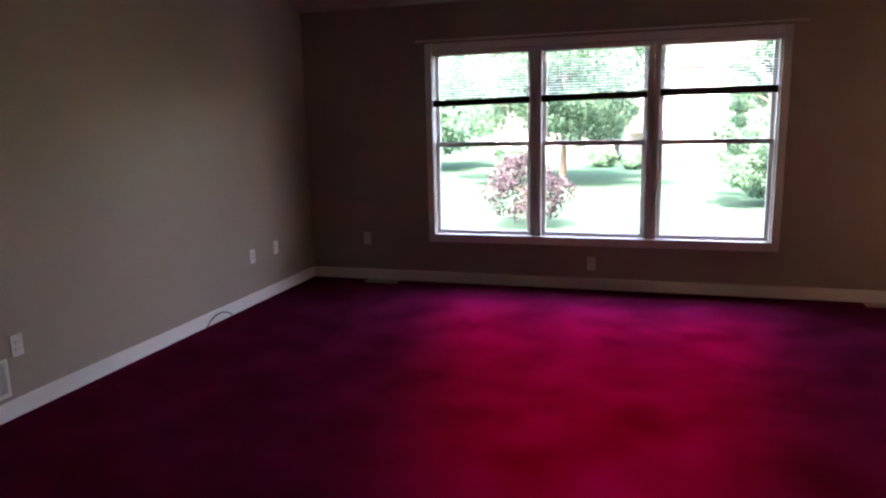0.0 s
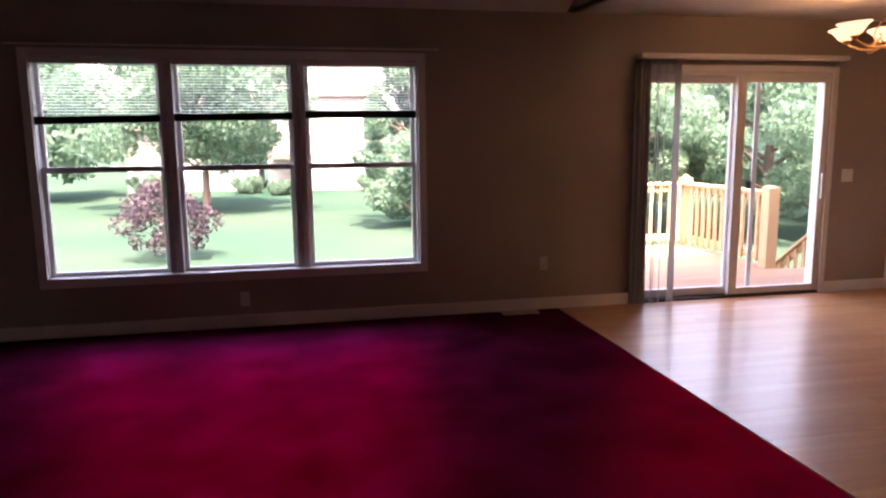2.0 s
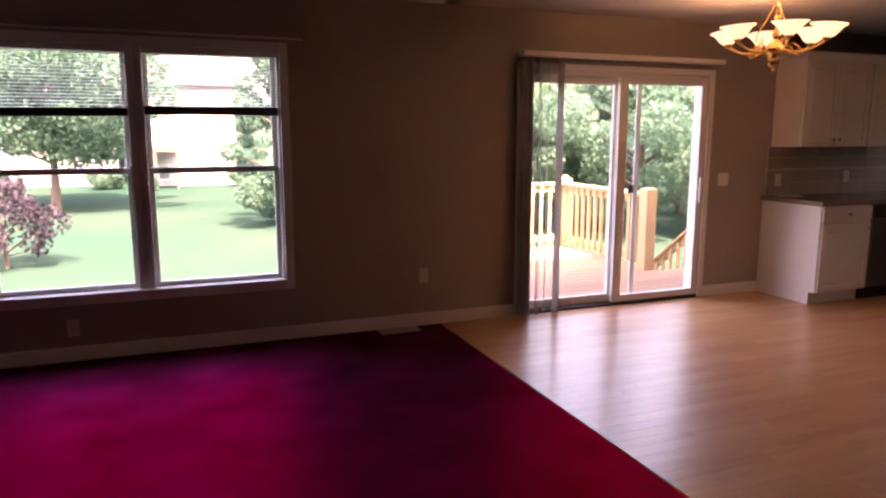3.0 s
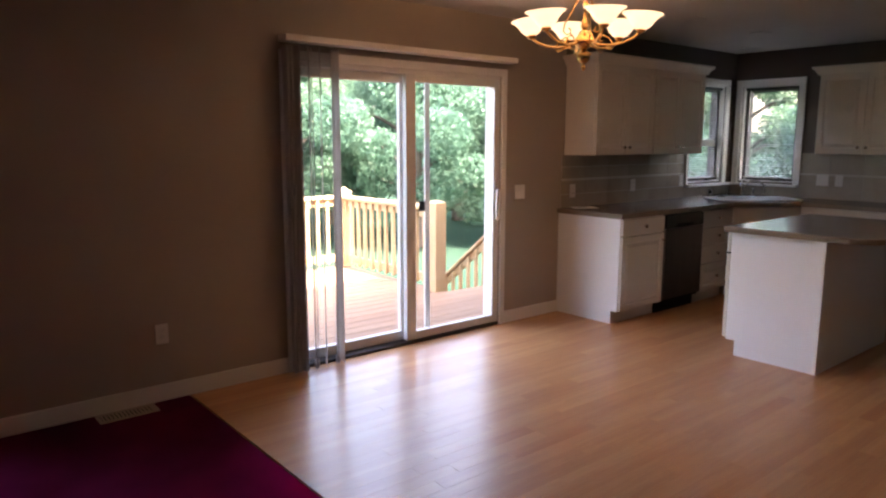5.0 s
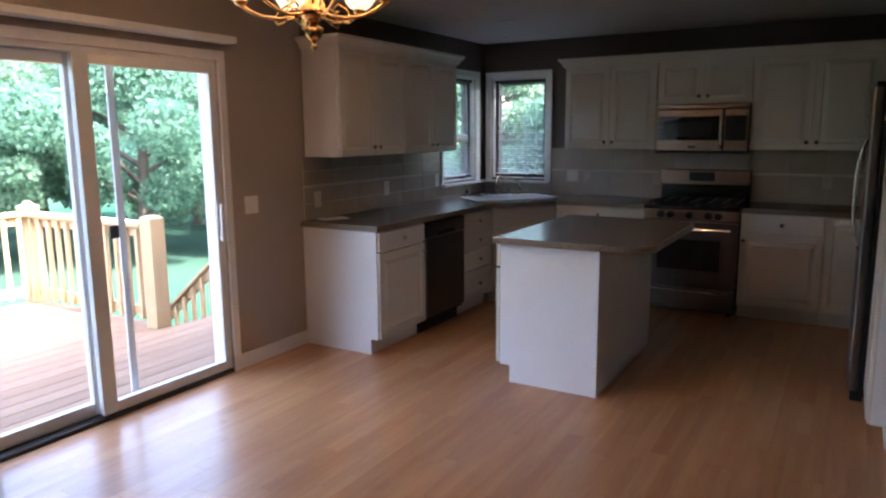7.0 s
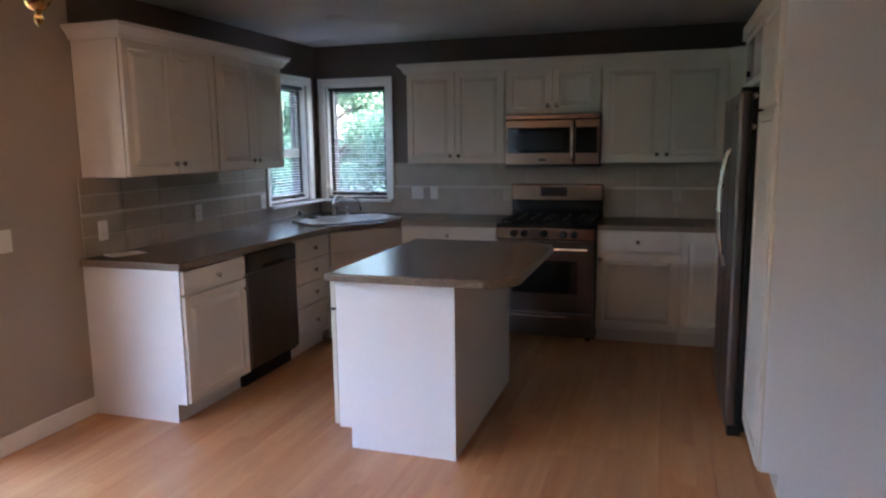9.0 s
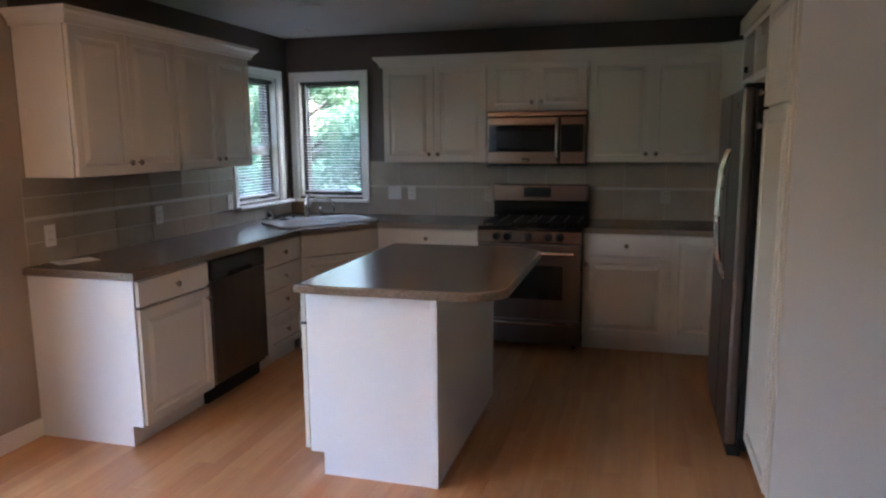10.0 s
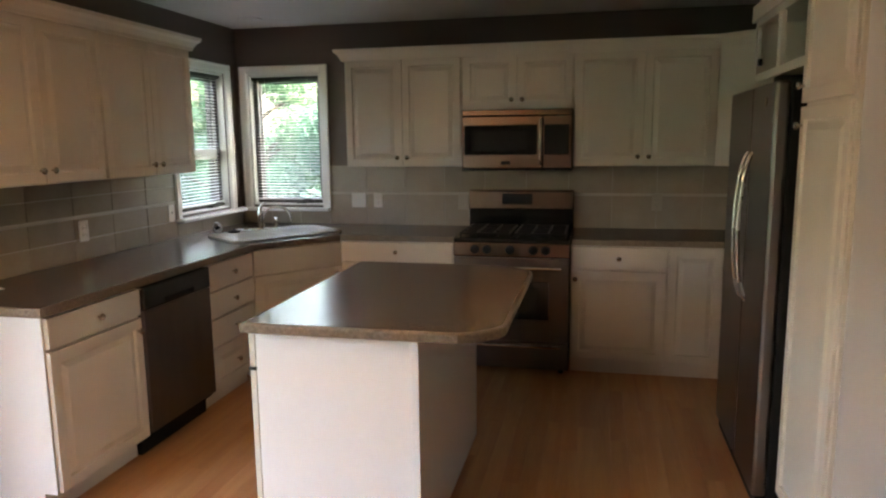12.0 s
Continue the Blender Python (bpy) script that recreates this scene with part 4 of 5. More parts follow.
# ---- pantry, refrigerator and open cabinet on the south side ----
YP = 2.320
pan = thing("pantry_cabinet", "tall white pantry cabinet with two raised-panel doors", "cabinet", south(5.895, YP))
pw, pd = 5.895 - XP, YP - 1.665
part("body", boxes((0, pw - 0.006, 0.001, pd, 0.11, ZT), bevel=0.0015), CABINET, pan)
part("toe_board", boxes((0.002, pw - 0.004, 0.070, pd, 0.0, 0.11)), CABINET, pan)
part("end_panel", boxes((pw - 0.006, pw, 0.0, pd, 0.11, ZT), (pw - 0.006, pw, 0.070, pd, 0.0, 0.11)), PANEL, pan, "plain white end panel")
part("filler_strip", boxes((pw - 0.026, pw - 0.003, -0.014, 0.001, 0.112, ZT - 0.002), bevel=0.003), CABINET, pan, "narrow white filler strip")
front(pan, "door", 0.004, pw - 0.032, 0.115, 1.672, (0.035, 1.60))
front(pan, "door", 0.004, pw - 0.032, 1.682, ZT - 0.012, (0.035, 1.745))
ovr = thing("open_wall_cabinet", "white wall cabinet over the refrigerator with its doors missing", "cabinet", south(6.875, YP))
ow = 6.875 - 5.897
part("body", boxes((0, 0.018, 0.0, pd, 1.83, ZT), (ow - 0.018, ow, 0.0, pd, 1.83, ZT), (0.018, ow - 0.018, 0.02, pd, ZT - 0.018, ZT), (0.018, ow - 0.018, 0.02, pd, 1.83, 1.848)), CABINET, ovr)
# back coloured dark to stand for the shade deep in the opening
part("back_panel", boxes((0.018, ow - 0.018, pd - 0.02, pd - 0.004, 1.848, ZT - 0.018)), CABINET_SHADE, ovr, "bare cabinet back, recess shade put into its dark colour")
part("face_frame", boxes((0.018, 0.045, 0.0, 0.02, 1.83, ZT), (ow - 0.045, ow - 0.018, 0.0, 0.02, 1.83, ZT), (ow / 2 - 0.025, ow / 2 + 0.025, 0.0, 0.02, 1.868, ZT - 0.04), (0.045, ow - 0.045, 0.0, 0.02, ZT - 0.04, ZT), (0.045, ow - 0.045, 0.0, 0.02, 1.83, 1.868)), CABINET, ovr)
part("hinge", boxes((0.045, 0.075, 0.004, 0.024, 1.91, 1.945), bevel=0.003), BLACK_MATT, ovr)
crown("crown_moulding", [(XP, 1.70), (XP, YP + 0.021), (6.875, YP + 0.021), (6.875, 1.70)][::-1], "white crown moulding on pantry and refrigerator cabinet")

fr = thing("refrigerator", "dark stainless side-by-side refrigerator", "refrigerator", south(6.845, 2.362))
fw = 0.912
part("body", boxes((0.006, fw - 0.006, 0.0, 0.70, 0.03, 1.765), bevel=0.006), BLACK_MATT, fr)
hm = bmesh.new()
tube(hm, [(0, -0.056 - 0.050 * math.sin(math.pi * k / 44) ** 0.5, 0.83 + 0.66 * k / 44) for k in range(45)], 0.0105, 12)
handle_mesh = to_mesh("handle", hm, NICKEL)
for x0, x1, hx in ((0.0, fw * 0.56, fw * 0.56 - 0.045), (fw * 0.56 + 0.006, fw, fw * 0.56 + 0.05)):
    dr = part("door", boxes((x0, x1, -0.062, -0.004, 0.06, 1.775), bevel=0.014), DARK_STEEL, fr)
    h = part("handle", handle_mesh, NICKEL, dr, "bowed steel handle")
    h.location = (hx, 0, 0)
part("hinge_cover", boxes((fw - 0.10, fw - 0.01, -0.05, 0.04, 1.766, 1.795), bevel=0.006), BLACK_MATT, fr)
part("badge", lathe(bmesh.new(), [(0.018, 0.0), (0.018, 0.003), (0.014, 0.004)], pose(fw - 0.14, -0.062, 1.70, 90), 16), NICKEL, fr)
part("kick_grille", boxes((0.01, fw - 0.01, -0.045, 0.02, 0.0, 0.055), bevel=0.006), BLACK_MATT, fr)

# ---- chandelier ----
ch = thing("chandelier", "polished brass six-arm chandelier with lit frosted bell shades", "chandelier", pose(3.795, 4.467, 0))
part("canopy", lathe(bmesh.new(), [(0.065, 2.440), (0.065, 2.432), (0.05, 2.418), (0.022, 2.405), (0.012, 2.395)][::-1], None, 24), BRASS, ch)
bm = bmesh.new()
for k in range(4):
    m = pose(0, 0, 2.37 - 0.035 * k, 90, 0, 90 * (k % 2))
    pts = [m @ Vector((0.011 * math.cos(a), 0.023 * math.sin(a), 0)) for a in [j * math.pi / 6 for j in range(13)]]
    tube(bm, pts, 0.0028, 6)
part("chain", bm, BRASS, ch)
for k in range(3):
    c, d = math.cos(2.1 * k + 0.4), math.sin(2.1 * k + 0.4)
    rod = [(0.012, 2.345), (0.024, 2.30), (0.048, 2.245), (0.082, 2.185), (0.112, 2.130), (0.118, 2.095), (0.100, 2.075), (0.078, 2.085), (0.078, 2.105), (0.092, 2.110)]
    part("scroll_rod", tube(bmesh.new(), [(r * c, r * d, z) for r, z in rod], 0.0042, 8), BRASS, ch)
part("stem", lathe(bmesh.new(), [(0.006, 2.255), (0.016, 2.24), (0.009, 2.22), (0.009, 2.16), (0.016, 2.15), (0.022, 2.125), (0.014, 2.10), (0.024, 2.085), (0.048, 2.062), (0.060, 2.045), (0.060, 2.032), (0.044, 2.012), (0.022, 2.000), (0.014, 1.993)], None, 20), BRASS, ch)
ball = [(0.037 * math.sin(a * math.pi / 10), 1.957 + 0.037 * math.cos(a * math.pi / 10)) for a in range(1, 10)]
part("finial", lathe(bmesh.new(), [(0.012, 1.996), (0.020, 1.993)] + ball + [(0.012, 1.918), (0.008, 1.912), (0.013, 1.905), (0.014, 1.898), (0.008, 1.889), (0.003, 1.880)], None, 20), BRASS, ch, "round brass ball finial")
bm = bmesh.new()
for k in range(14):
    bmesh.ops.create_icosphere(bm, subdivisions=1, radius=0.0065, matrix=Matrix.Translation((0.036 * math.cos(k * math.tau / 14), 0.036 * math.sin(k * math.tau / 14), 1.970)))
part("bead_ring", bm, BRASS, ch)
arm_bm = bmesh.new()
tube(arm_bm, [(0.030, 0, 2.045), (0.075, 0, 2.020), (0.14, 0, 2.012), (0.21, 0, 2.022), (0.265, 0, 2.045), (0.298, 0, 2.070)], [0.009, 0.008, 0.0075, 0.0075, 0.008, 0.009], 8)
tube(arm_bm, [(0.16, 0, 2.014), (0.135, 0, 2.050), (0.105, 0, 2.068), (0.085, 0, 2.052), (0.092, 0, 2.034), (0.108, 0, 2.040)], 0.0048, 6)
tube(arm_bm, [(0.10, 0, 2.016), (0.125, 0, 1.996), (0.150, 0, 1.990), (0.160, 0, 2.000), (0.150, 0, 2.008)], 0.0042, 6)
arm_mesh = to_mesh("arm", arm_bm, BRASS)
tilt = pose(0.300, 0, 2.070, 0, 5, 0)
cup_mesh = to_mesh("shade_cup", lathe(bmesh.new(), [(0.010, -0.004), (0.024, 0.004), (0.028, 0.014), (0.020, 0.022)], tilt, 16), BRASS)
bm = bmesh.new()
outer = [(0.022, 0.018), (0.042, 0.027), (0.058, 0.044), (0.070, 0.064), (0.088, 0.083), (0.110, 0.098), (0.107, 0.101), (0.084, 0.088), (0.066, 0.068), (0.053, 0.047), (0.038, 0.032), (0.016, 0.026)]
lathe(bm, outer, tilt, 24)
shade_mesh = to_mesh("shade", bm, BULB)
for k in range(6):
    turn = radians(60 * k - 2)
    a = part("arm", arm_mesh, BRASS, ch)
    a.rotation_euler = (0, 0, turn)
    part("shade_cup", cup_mesh, BRASS, a)
    part("shade", shade_mesh, BULB, a, "lit frosted white glass bell shade")
for k in range(6):
    turn = radians(60 * k - 2)
    lamp = new("chandelier_lamp", bpy.data.lights.new("chandelier_lamp", "POINT"))
    lamp.data.energy, lamp.data.color, lamp.data.shadow_soft_size = 0.26, (1.0, 0.66, 0.36), 0.02
    lamp.location = (3.795 + 0.306 * math.cos(turn), 4.467 + 0.306 * math.sin(turn), 2.135)

# recessed ceiling cans, off
for x, y in ((5.75, 3.84), (5.82, 5.03), (6.88, 5.02), (7.21, 3.86), (7.19, 2.66), (7.78, 5.56)):
    can = thing("recessed_light", "unlit white recessed ceiling light", "ceiling light", pose(x, y, CEIL), group="kitchen recessed lights")
    part("trim_ring", lathe(bmesh.new(), [(0.058, -0.006), (0.085, -0.008), (0.092, -0.003), (0.092, 0.0), (0.056, 0.0)], None, 28), CEILING, can)
    part("lamp_face", lathe(bmesh.new(), [(0.056, -0.0035), (0.056, -0.001)], None, 24), CAN, can, "dull grey unlit lamp face")

outlet(north(5.443, YN - 0.011, 1.06), "white duplex outlet on the tiled splashback")
outlet(north(6.33, YN - 0.011, 1.078), "white duplex outlet on the splashback over the dishwasher")
switch(north(7.165, YN - 0.011, 1.092), 1, "white switch on the splashback beside the window")
switch(east(XE - 0.011, 4.904, 1.105), 2, "white double switch on the tiled splashback")
outlet(east(XE - 0.011, 4.747, 1.105), "white duplex outlet on the tiled splashback")
outlet(east(XE - 0.011, 4.075, 1.098), "beige duplex outlet on the splashback beside the range", ALMOND)
outlet(east(XE - 0.011, 2.665, 1.105), "beige duplex outlet on the tiled splashback", ALMOND)

# ---- deck ----
DZ = -0.08
deck = thing("deck", "new cedar deck behind the patio door", "deck", kind="structure")
part("deck_frame", boxes((2.35, 7.28, YN + T + 0.01, 7.48, DZ - 0.24, DZ - 0.030), (2.35, 5.24, 7.50, 9.42, DZ - 0.24, DZ - 0.030)), CEDAR, deck)
bw = 0.14
y, k = YN + T + 0.012, 0
while y + bw < 9.46:
    x1 = 7.30 if y + bw < 7.50 else 5.28
    part("deck_board", boxes((2.33, x1, y, y + bw, DZ - 0.028, DZ), bevel=0.004), CEDAR, deck)
    y += bw + 0.006
for px, py in ((2.45, 6.3), (2.45, 9.35), (5.15, 9.35), (5.15, 7.60), (7.2, 7.40), (7.2, 6.3)):
    part("deck_post", boxes((px - 0.06, px + 0.06, py - 0.06, py + 0.06, -1.05, DZ - 0.05)), CEDAR, deck)


def railing(m, length, label):
    """A straight rail with caps, two stringers and square balusters; runs along local x."""
    r = thing("deck_railing", label, "railing", m, group="deck railings")
    part("cap_rail", boxes((0, length, -0.07, 0.07, 0.86, 0.895), bevel=0.005), PINE, r)
    part("top_rail", boxes((0, length, -0.02, 0.02, 0.77, 0.858), bevel=0.004), PINE, r)
    part("bottom_rail", boxes((0, length, -0.02, 0.02, 0.08, 0.165), bevel=0.004), PINE, r)
    n = int(length / 0.135)
    me = to_mesh("baluster", boxes((-0.019, 0.019, -0.057, -0.021, 0.06, 0.84), bevel=0.004), PINE)
    for j in range(n):
        b = part("baluster", me, PINE, r)
        b.location = (length * (j + 0.5) / n, 0, 0)
    return r


railing(pose(2.40, 9.37, DZ), 2.78, "pale pine deck railing along the far edge")
railing(pose(5.21, 9.30, DZ, 0, 0, -90), 1.72, "pale pine deck railing beside the steps")
for px, py, h in ((5.24, 9.38, 0.93), (5.21, 7.50, 0.94), (2.40, 9.37, 0.93)):
    po = thing("railing_post", "square pine railing post with chamfered top", "post", pose(px, py, DZ))
    part("shaft", boxes((-0.07, 0.07, -0.07, 0.07, 0.0, h), bevel=0.006), PINE, po)
    part("cap", lathe(bmesh.new(), [(0.10, h), (0.10, h + 0.015), (0.05, h + 0.03), (0.045, h + 0.045), (0.02, h + 0.065)] if px > 5.22 else [(0.09, h), (0.06, h + 0.012), (0.02, h + 0.02)], pose(0, 0, 0, 0, 0, 45), 4 if px < 5.23 else 12), PINE, po)
st = thing("deck_steps", "cedar steps down to the lawn with sloping pine rail", "stairs", pose(5.30, 7.50, DZ))
for k in range(5):
    part("tread", boxes((0, 1.0, 0.02 + 0.27 * k, 0.30 + 0.27 * k, -0.18 * (k + 1) - 0.035, -0.18 * (k + 1)), bevel=0.004), CEDAR, st)
    part("riser", boxes((0, 1.0, 0.005 + 0.27 * k, 0.02 + 0.27 * k, -0.18 * (k + 1), -0.18 * k - 0.035)), CEDAR, st)
for x in (-0.0, 0.96):
    bm = bmesh.new()
    vs = [bm.verts.new((xx, yy, zz)) for xx in (x, x + 0.04) for yy, zz in ((0.0, -0.04), (1.40, -0.97), (1.20, -0.97), (0.0, -0.30))]
    bm.faces.new(vs[:4]), bm.faces.new(vs[4:][::-1])
    for k in range(4):
        bm.faces.new((vs[k], vs[4 + k], vs[4 + (k + 1) % 4], vs[(k + 1) % 4]))
    part("stringer", bm, CEDAR, st)
slope = math.degrees(math.atan2(-0.18, 0.27))
sr = thing("stair_railing", "sloping pine handrail with square balusters", "railing", pose(6.22, 7.45, DZ))
for z0, z1, ww in ((0.63, 0.72, 0.02), (0.725, 0.76, 0.07), (-0.02, 0.07, 0.02)):
    bm = boxes((-ww, ww, 0, 1.75, z0, z1), bevel=0.004)
    for v in bm.verts:
        v.co.z -= v.co.y * 0.80
    part("handrail" if ww > 0.05 else "rail", bm, PINE, sr)
me = to_mesh("baluster", boxes((-0.057, -0.021, -0.018, 0.018, 0.0, 0.70)), PINE)
for j in range(12):
    b = part("baluster", me, PINE, sr)
    b.location = (0, 0.08 + 0.14 * j, -0.80 * (0.08 + 0.14 * j))

# ---- yard ----
GZ = -1.0
bm = bmesh.new()
N = 60
grid = {}
for i in range(N + 1):
    for j in range(N + 1):
        u, v = (i / N - 0.5) * 2, (j / N - 0.5) * 2
        x, y = 700 * u * abs(u) ** 1.5, 700 * v * abs(v) ** 1.5
        far = max(0.0, math.hypot(x, y - 5) - 12)
        grid[i, j] = bm.verts.new((x, y, GZ + min(1.0, far / 30) * 0.10 * noise.noise((x * 0.08, y * 0.08, 0))))
for i in range(N):
    for j in range(N):
        bm.faces.new((grid[i, j], grid[i + 1, j], grid[i + 1, j + 1], grid[i, j + 1]))
structure("ground", bm, LAWN, "mown green lawn with pale dry patches", "lawn")


def leaves(name, clumps, count, size, mat, parent, seed, flat=0.0):
    """A crown of small diamond leaves scattered round clump centres (x, y, z, radius)."""
    rng = np.random.default_rng(seed)
    cl = np.array(clumps)
    pick = rng.choice(len(cl), count, p=cl[:, 3] ** 2 / (cl[:, 3] ** 2).sum())
    way = rng.normal(size=(count, 3))
    way /= np.linalg.norm(way, axis=1)[:, None]
    c = cl[pick, :3] + way * (cl[pick, 3] * rng.uniform(0.45, 1.05, count) ** 0.7)[:, None] * (1, 1, 0.8)
    a = rng.normal(size=(count, 3))
    a /= np.linalg.norm(a, axis=1)[:, None]
    b = np.cross(a, rng.normal(size=(count, 3)))
    b /= np.linalg.norm(b, axis=1)[:, None]
    s = size * rng.uniform(0.6, 1.3, count)[:, None]
    verts = np.stack([c - a * s, c + b * s * 0.55, c + a * s, c - b * s * 0.55], 1).reshape(-1, 3)
    me = bpy.data.meshes.new(name)
    me.from_pydata(verts.tolist(), [], np.arange(4 * count).reshape(-1, 4).tolist())
    me.materials.append(mat)
    return part(name, me, mat, parent)


def tree(name, label, x, y, height, spread, low, count, size, mat, seed, trunk=0.14, group=""):
    """A tapered trunk with limbs and a loose crown between the heights low and height above the ground."""
    rng = np.random.default_rng(seed)
    t = thing(name, label, "tree", pose(x, y, GZ), group)
    bm = bmesh.new()
    lean = rng.uniform(-0.15, 0.15, 2)
    tube(bm, [(lean[0] * s, lean[1] * s, height * 0.75 * s - 0.05 * (s == 0)) for s in (0, 0.25, 0.5, 0.75, 1)], [trunk * 1.25, trunk, trunk * 0.75, trunk * 0.5, trunk * 0.2], 9)
    clumps = []
    n = 34
    for k in range(n):
        f = (k + 0.5) / n
        z = low + (height - low) * f
        reach = spread * math.sin(math.pi * min(0.97, 0.16 + 0.80 * f)) ** 0.8 * rng.uniform(0.35, 0.95)
        turn = k * 2.4 + rng.uniform(-0.5, 0.5)
        p = (reach * math.cos(turn), reach * math.sin(turn), z)
        clumps.append((*p, spread * rng.uniform(0.13, 0.31)))
        if k % 2 == 0:
            z0 = min(height * 0.7, max(low * 0.8, z - reach * 0.5))
            tube(bm, [(0, 0, z0), (p[0] * 0.5, p[1] * 0.5, z0 + (z - z0) * 0.6), p], [trunk * 0.4, trunk * 0.25, trunk * 0.08], 6)
    part("trunk", bm, BARK, t)
    leaves("crown", clumps, count, size, mat, t, seed + 1)
    return t


tree("plum_tree", "small purple-leaved plum tree on the lawn", -2.80, 15.6, 1.62, 1.10, 0.30, 4200, 0.046, LEAF_PLUM, 3, 0.04)
tree("maple_tree", "green maple tree with clear trunk in the yard", -3.35, 25.9, 5.9, 4.3, 1.95, 52000, 0.078, LEAF, 5, 0.13)
tree("yard_tree", "bushy green tree beside the lawn", 3.00, 19.6, 4.8, 1.75, 0.35, 26000, 0.056, LEAF, 7, 0.09)
tree("yard_tree", "green tree at the side of the yard", -11.5, 33.0, 6.2, 4.2, 1.6, 9000, 0.18, LEAF, 9, 0.2)
spots = ((6.0, 22.0, 5.0, 3.0), (8.2, 16.8, 4.6, 2.6), (10.6, 14.9, 4.4, 2.5), (13.2, 13.0, 4.4, 2.5), (11.4, 20.0, 5.2, 3.0), (15.4, 9.6, 4.4, 2.4), (17.2, 13.2, 5.2, 3.0), (18.0, 6.8, 4.8, 2.7), (8.0, 27.0, 6.0, 3.6), (15.0, 18.5, 5.6, 3.3), (14.6, 6.6, 4.0, 2.0))
for k, (x, y, h, s) in enumerate(spots):
    tree("broadleaf_tree", "dense leafy green tree behind the deck", x, y, h, s, (1.2 if x < 13.5 else 0.3), 38000, 0.054, (LEAF, LEAF_LIGHT)[k % 2], 20 + 3 * k, 0.16, "trees behind the deck")
woods = thing("far_woods", "distant green woods beyond the houses", "woods", pose(0, 0, GZ), kind="stuff")
rng = np.random.default_rng(77)
cl = [(70 * math.sin(a), 70 * math.cos(a), rng.uniform(0.5, 5), rng.uniform(1.5, 3)) for a in np.linspace(-1.2, 2.2, 150)]
leaves("crown", cl, 22000, 0.45, LEAF, woods, 78)


def house(name, label, x0, x1, y0, d, eave, ridge, openings):
    """A white neighbour's house: lapped siding, gable roof with the ridge along x, and windows (x, z, w, h)."""
    h = thing(name, label, "house", pose(x0, y0, GZ))
    w = x1 - x0
    part("wall", boxes((0, w, 0, d, 0, eave)), SIDING, h)
    bm = bmesh.new()
    z = 0.25
    while z < eave:
        box(bm, -0.01, w + 0.01, -0.02, 0.0, z, z + 0.012)
        z += 0.2
    part("siding_laps", bm, SIDING, h)
    bm = bmesh.new()
    prof = [(-0.5, eave - 0.15), (-0.5, eave + 0.05), (d / 2, ridge), (d + 0.5, eave + 0.05), (d + 0.5, eave - 0.15)]
    ends = [[bm.verts.new((x, yy, zz)) for yy, zz in prof] for x in (-0.4, w + 0.4)]
    for k in range(5):
        bm.faces.new((ends[0][k], ends[0][(k + 1) % 5], ends[1][(k + 1) % 5], ends[1][k]))
    bm.faces.new(ends[0][::-1]), bm.faces.new(ends[1])
    part("roof", bm, ROOFING, h)
    for ox, oz, ow, oh in openings:
        wd = part("window", boxes((ox - 0.07, ox + ow + 0.07, -0.05, -0.021, oz - 0.07, oz), (ox - 0.07, ox + ow + 0.07, -0.05, -0.021, oz + oh, oz + oh + 0.07), (ox - 0.07, ox, -0.05, -0.021, oz, oz + oh), (ox + ow, ox + ow + 0.07, -0.05, -0.021, oz, oz + oh)), TRIM, h)
        part("pane", boxes((ox, ox + ow, -0.034, -0.022, oz, oz + oh)), FAR_GLASS, wd)
    return h


house("neighbour_house", "white two-storey neighbour's house with grey roof", -1.6, 3.1, 36.0, 8.0, 4.8, 8.0, ((1.55, 2.15, 0.22, 0.75), (2.2, 2.15, 0.22, 0.75), (2.65, 2.15, 0.22, 0.75), (1.2, 0.35, 0.45, 0.6)))
house("neighbour_house", "low white neighbour's house behind the maple", -8.5, -2.2, 37.5, 7.0, 3.2, 5.6, ((4.4, 0.55, 1.3, 0.6), (1.2, 0.9, 0.9, 1.2), (0.2, 0.0, 0.6, 1.4)))

nd = thing("neighbour_deck", "brown raised wooden deck behind the white house", "deck", pose(-1.5, 33.6, GZ))
part("platform", boxes((0, 2.0, 0, 2.3, 1.65, 1.85)), BARK, nd)
for x in (0.05, 0.95, 1.85):
    part("post", boxes((x, x + 0.12, 0.02, 0.14, 0, 1.65)), BARK, nd)
part("rail", boxes((0, 2.0, 0.0, 0.06, 2.65, 2.75)), BARK, nd)
for k in range(14):
    part("baluster", boxes((0.05 + 0.145 * k, 0.09 + 0.145 * k, 0.01, 0.05, 1.85, 2.65)), BARK, nd)
rng = np.random.default_rng(5)
for k, (x, y, r) in enumerate(((-2.6, 34.8, 0.7), (-1.0, 33.2, 0.55), (-7.2, 35.5, 0.8), (3.4, 34.5, 0.8), (13.6, 9.2, 0.9), (14.2, 8.0, 1.0))):
    sh = thing("shrub", "low leafy green garden shrub", "shrub", pose(x, y, GZ), group="garden shrubs")
    part("stems", tube(bmesh.new(), [(0, 0, -0.03), (0.05, 0.02, r * 0.5), (0.1, 0.0, r)], [0.04, 0.03, 0.01]), BARK, sh)
    leaves("crown", [(r * 0.7 * math.cos(a * 2.4), r * 0.7 * math.sin(a * 2.4), r * (0.35 + 0.12 * (a % 6)), r * 0.45) for a in range(12)], 3500, 0.06, LEAF, sh, 300 + k)

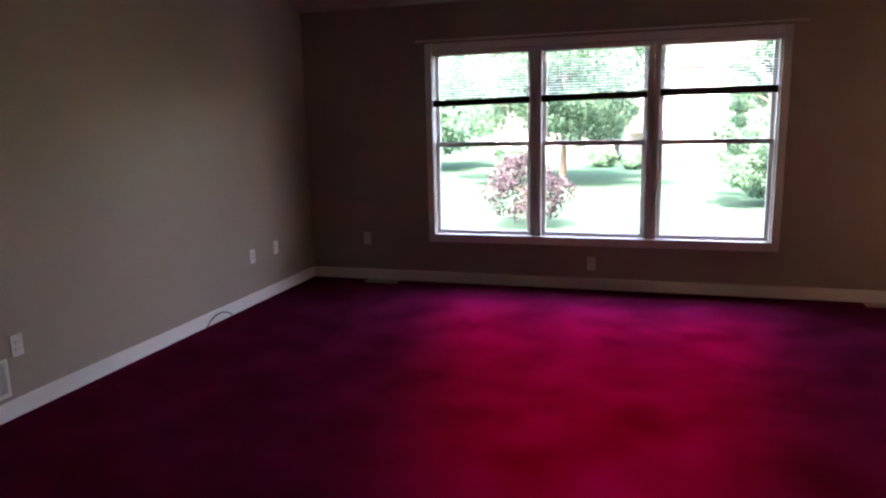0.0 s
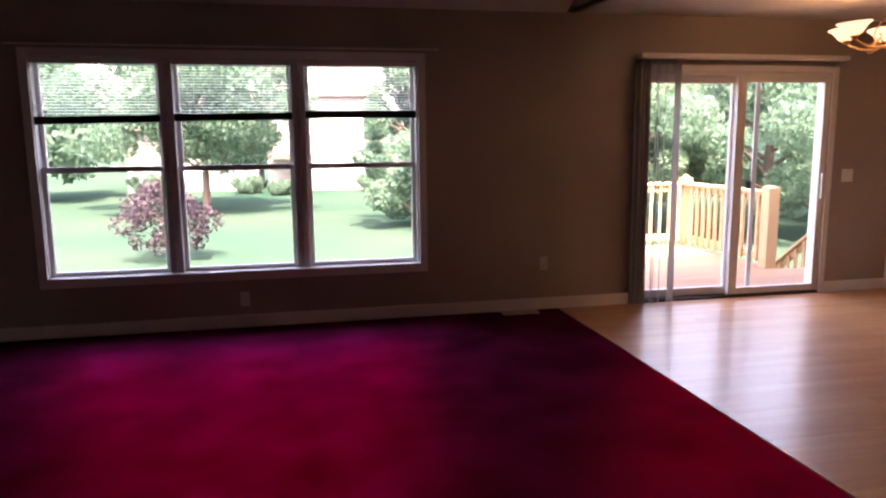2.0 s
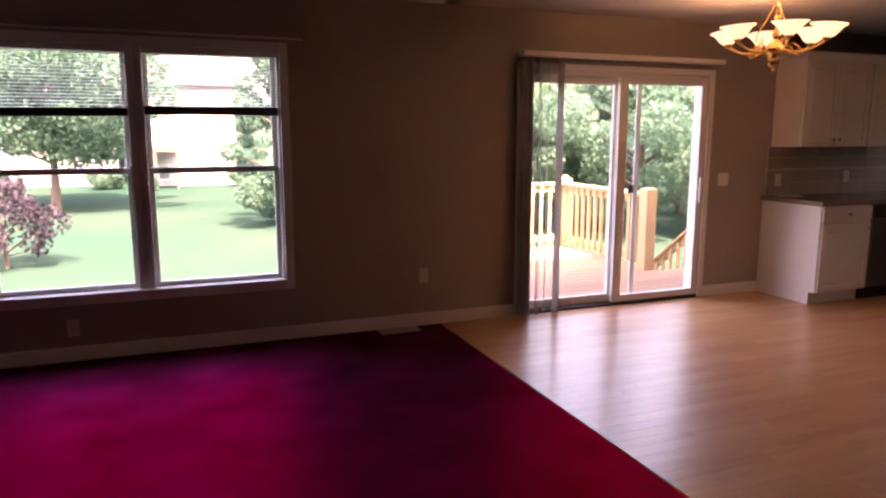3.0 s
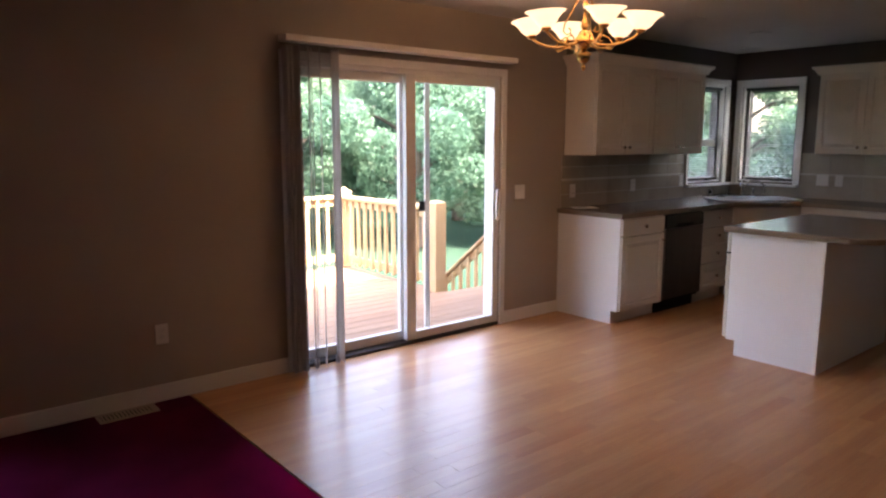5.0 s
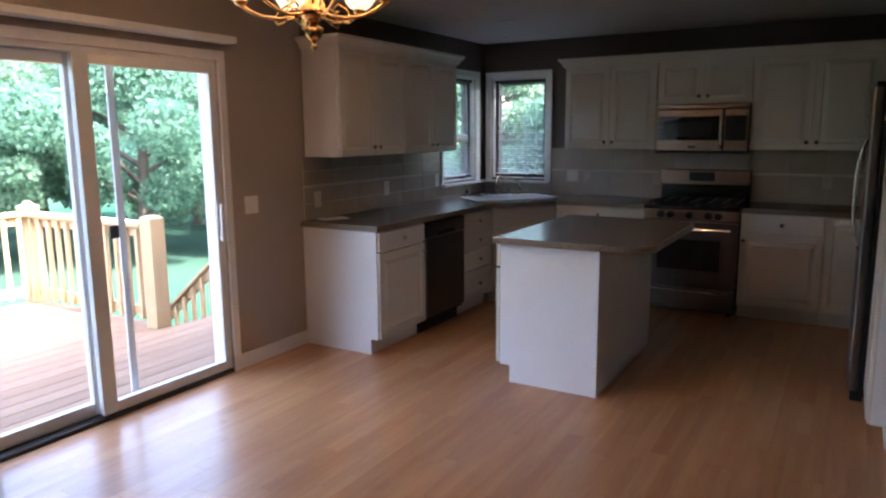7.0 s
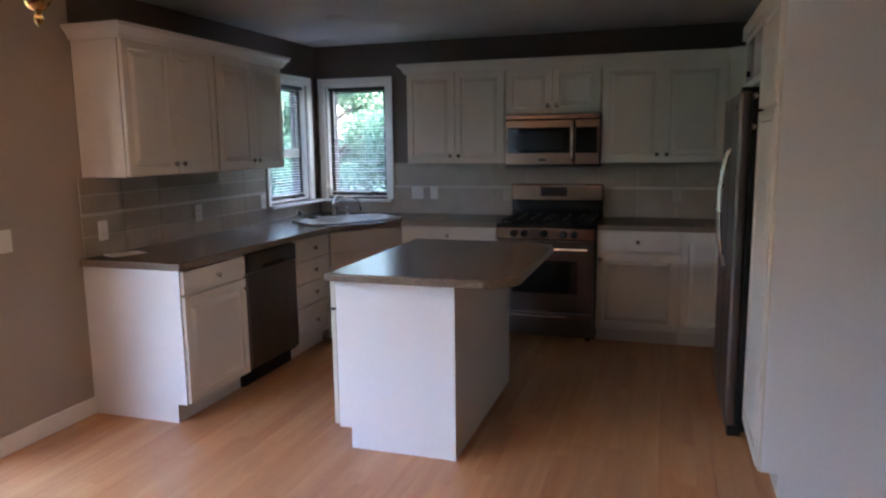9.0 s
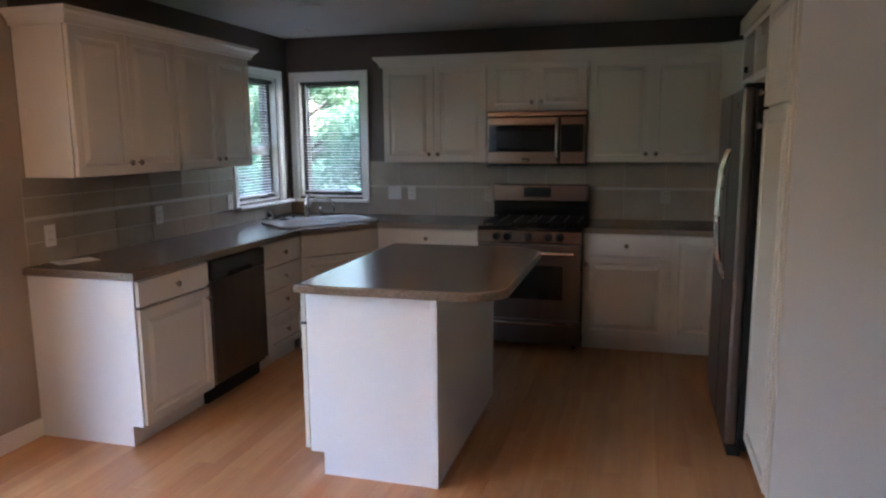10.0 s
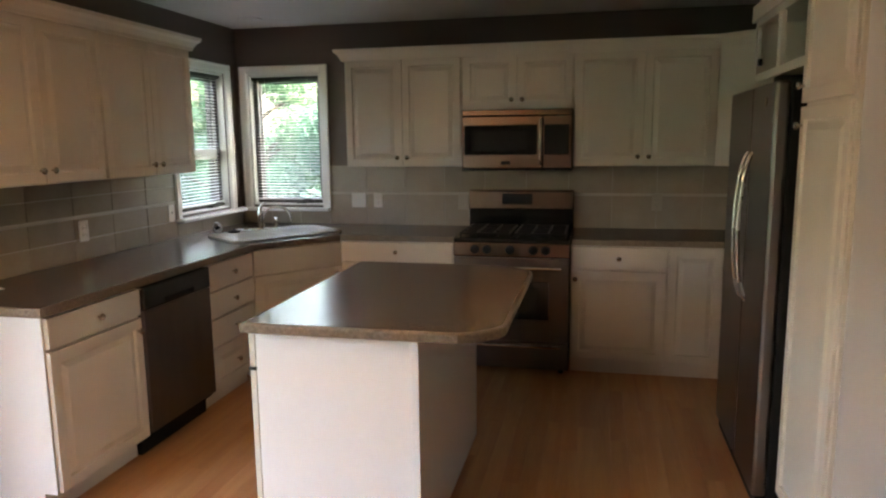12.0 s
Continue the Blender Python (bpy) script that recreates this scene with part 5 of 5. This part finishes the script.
# ---- splashback tiles ----
def tiles(parent, m, spans, rows):
    """Tiles laid on a wall face: local x along the wall, y into it; spans and rows are ranges."""
    for x0, x1, n in spans:
        step = (x1 - x0) / n
        for z0, z1 in rows:
            me = to_mesh("tile", boxes((-step / 2 + 0.0015, step / 2 - 0.0015, -0.010, 0.0, z0 + 0.0015, z1 - 0.0015), bevel=0.0012), TILE)
            for k in range(n):
                t = part("tile", me, TILE, parent)
                t.location = (x0 + step * (k + 0.5), 0, 0)


def splashback(m, spans, rows, strips, label):
    s = thing("splashback", label, "splashback", m, kind="structure")
    part("grout", boxes(*[(x0, x1, -0.006, -0.0005, rows[0][0], rows[-1][1]) for x0, x1, n in spans]), GROUT, s)
    tiles(s, m, spans, rows)
    part("liner", boxes(*[(x0, x1, -0.012, -0.0055, z0, z1) for x0, x1, n in spans for z0, z1 in strips], bevel=0.002), GROUT, s, "pale liner strip")
    return s


splashback(north(0, YN), [(5.30, 7.232, 6)], [(0.915, 1.031), (1.034, 1.150), (1.168, 1.269), (1.272, 1.373)], [(1.152, 1.166)], "beige ceramic tile splashback with pale liner strip")
splashback(east(XE, 5.148), [(0.0, 3.10, 10)], [(0.915, 1.150), (1.168, 1.373)], [(1.152, 1.166)], "beige ceramic tile splashback behind the range")
splashback(north(0, YN), [(7.232, XE - 0.012, 3)], [(0.915, 1.018)], [], "beige tile strip under the corner window")
splashback(east(XE, YN - 0.012), [(0.0, 0.745, 3)], [(0.915, 1.018)], [], "beige tile strip under the corner window ledge")

# ---- oak strips ----
rng = random.Random(11)
lengths = [0.45, 0.6, 0.75, 0.9, 1.05, 1.2, 1.4]
bwid = 0.083
plank_meshes = {}
for ln in lengths:
    plank_meshes[ln] = to_mesh("plank", boxes((0.0004, ln - 0.0004, 0.0003, bwid - 0.0003, -0.012, 0.0), bevel=0.0003), OAK)
rest_v, rest_f = [], []
near = 0
row = 0
y = YN - 0.012 - bwid
while y > YS:
    x = XF + 0.012
    first = True
    while x < XE - 0.05:
        ln = rng.choice(lengths)
        keep = 2.9 < y and x < 6.2 and near < 300
        end = min(x + ln, XE - 0.004)
        if keep and x + ln <= XE - 0.004:
            p = part("plank", plank_meshes[ln], OAK, floor_wood)
            p.location = (x, y, 0)
            near += 1
        else:
            b = len(rest_v)
            x0, x1, y0, y1 = x + 0.0004, end - 0.0004, y + 0.0003, y + bwid - 0.0003
            rest_v += [(x0, y0, -0.012), (x1, y0, -0.012), (x1, y1, -0.012), (x0, y1, -0.012), (x0, y0, 0), (x1, y0, 0), (x1, y1, 0), (x0, y1, 0)]
            rest_f += [[b + q for q in f] for f in ((0, 3, 2, 1), (4, 5, 6, 7), (0, 1, 5, 4), (1, 2, 6, 5), (2, 3, 7, 6), (3, 0, 4, 7))]
        x = end
    y -= bwid
    row += 1
me = bpy.data.meshes.new("planks")
me.from_pydata(rest_v, [], rest_f)
me.materials.append(OAK_REST)
tagged(part("planks", me, OAK_REST, floor_wood), kind="stuff")
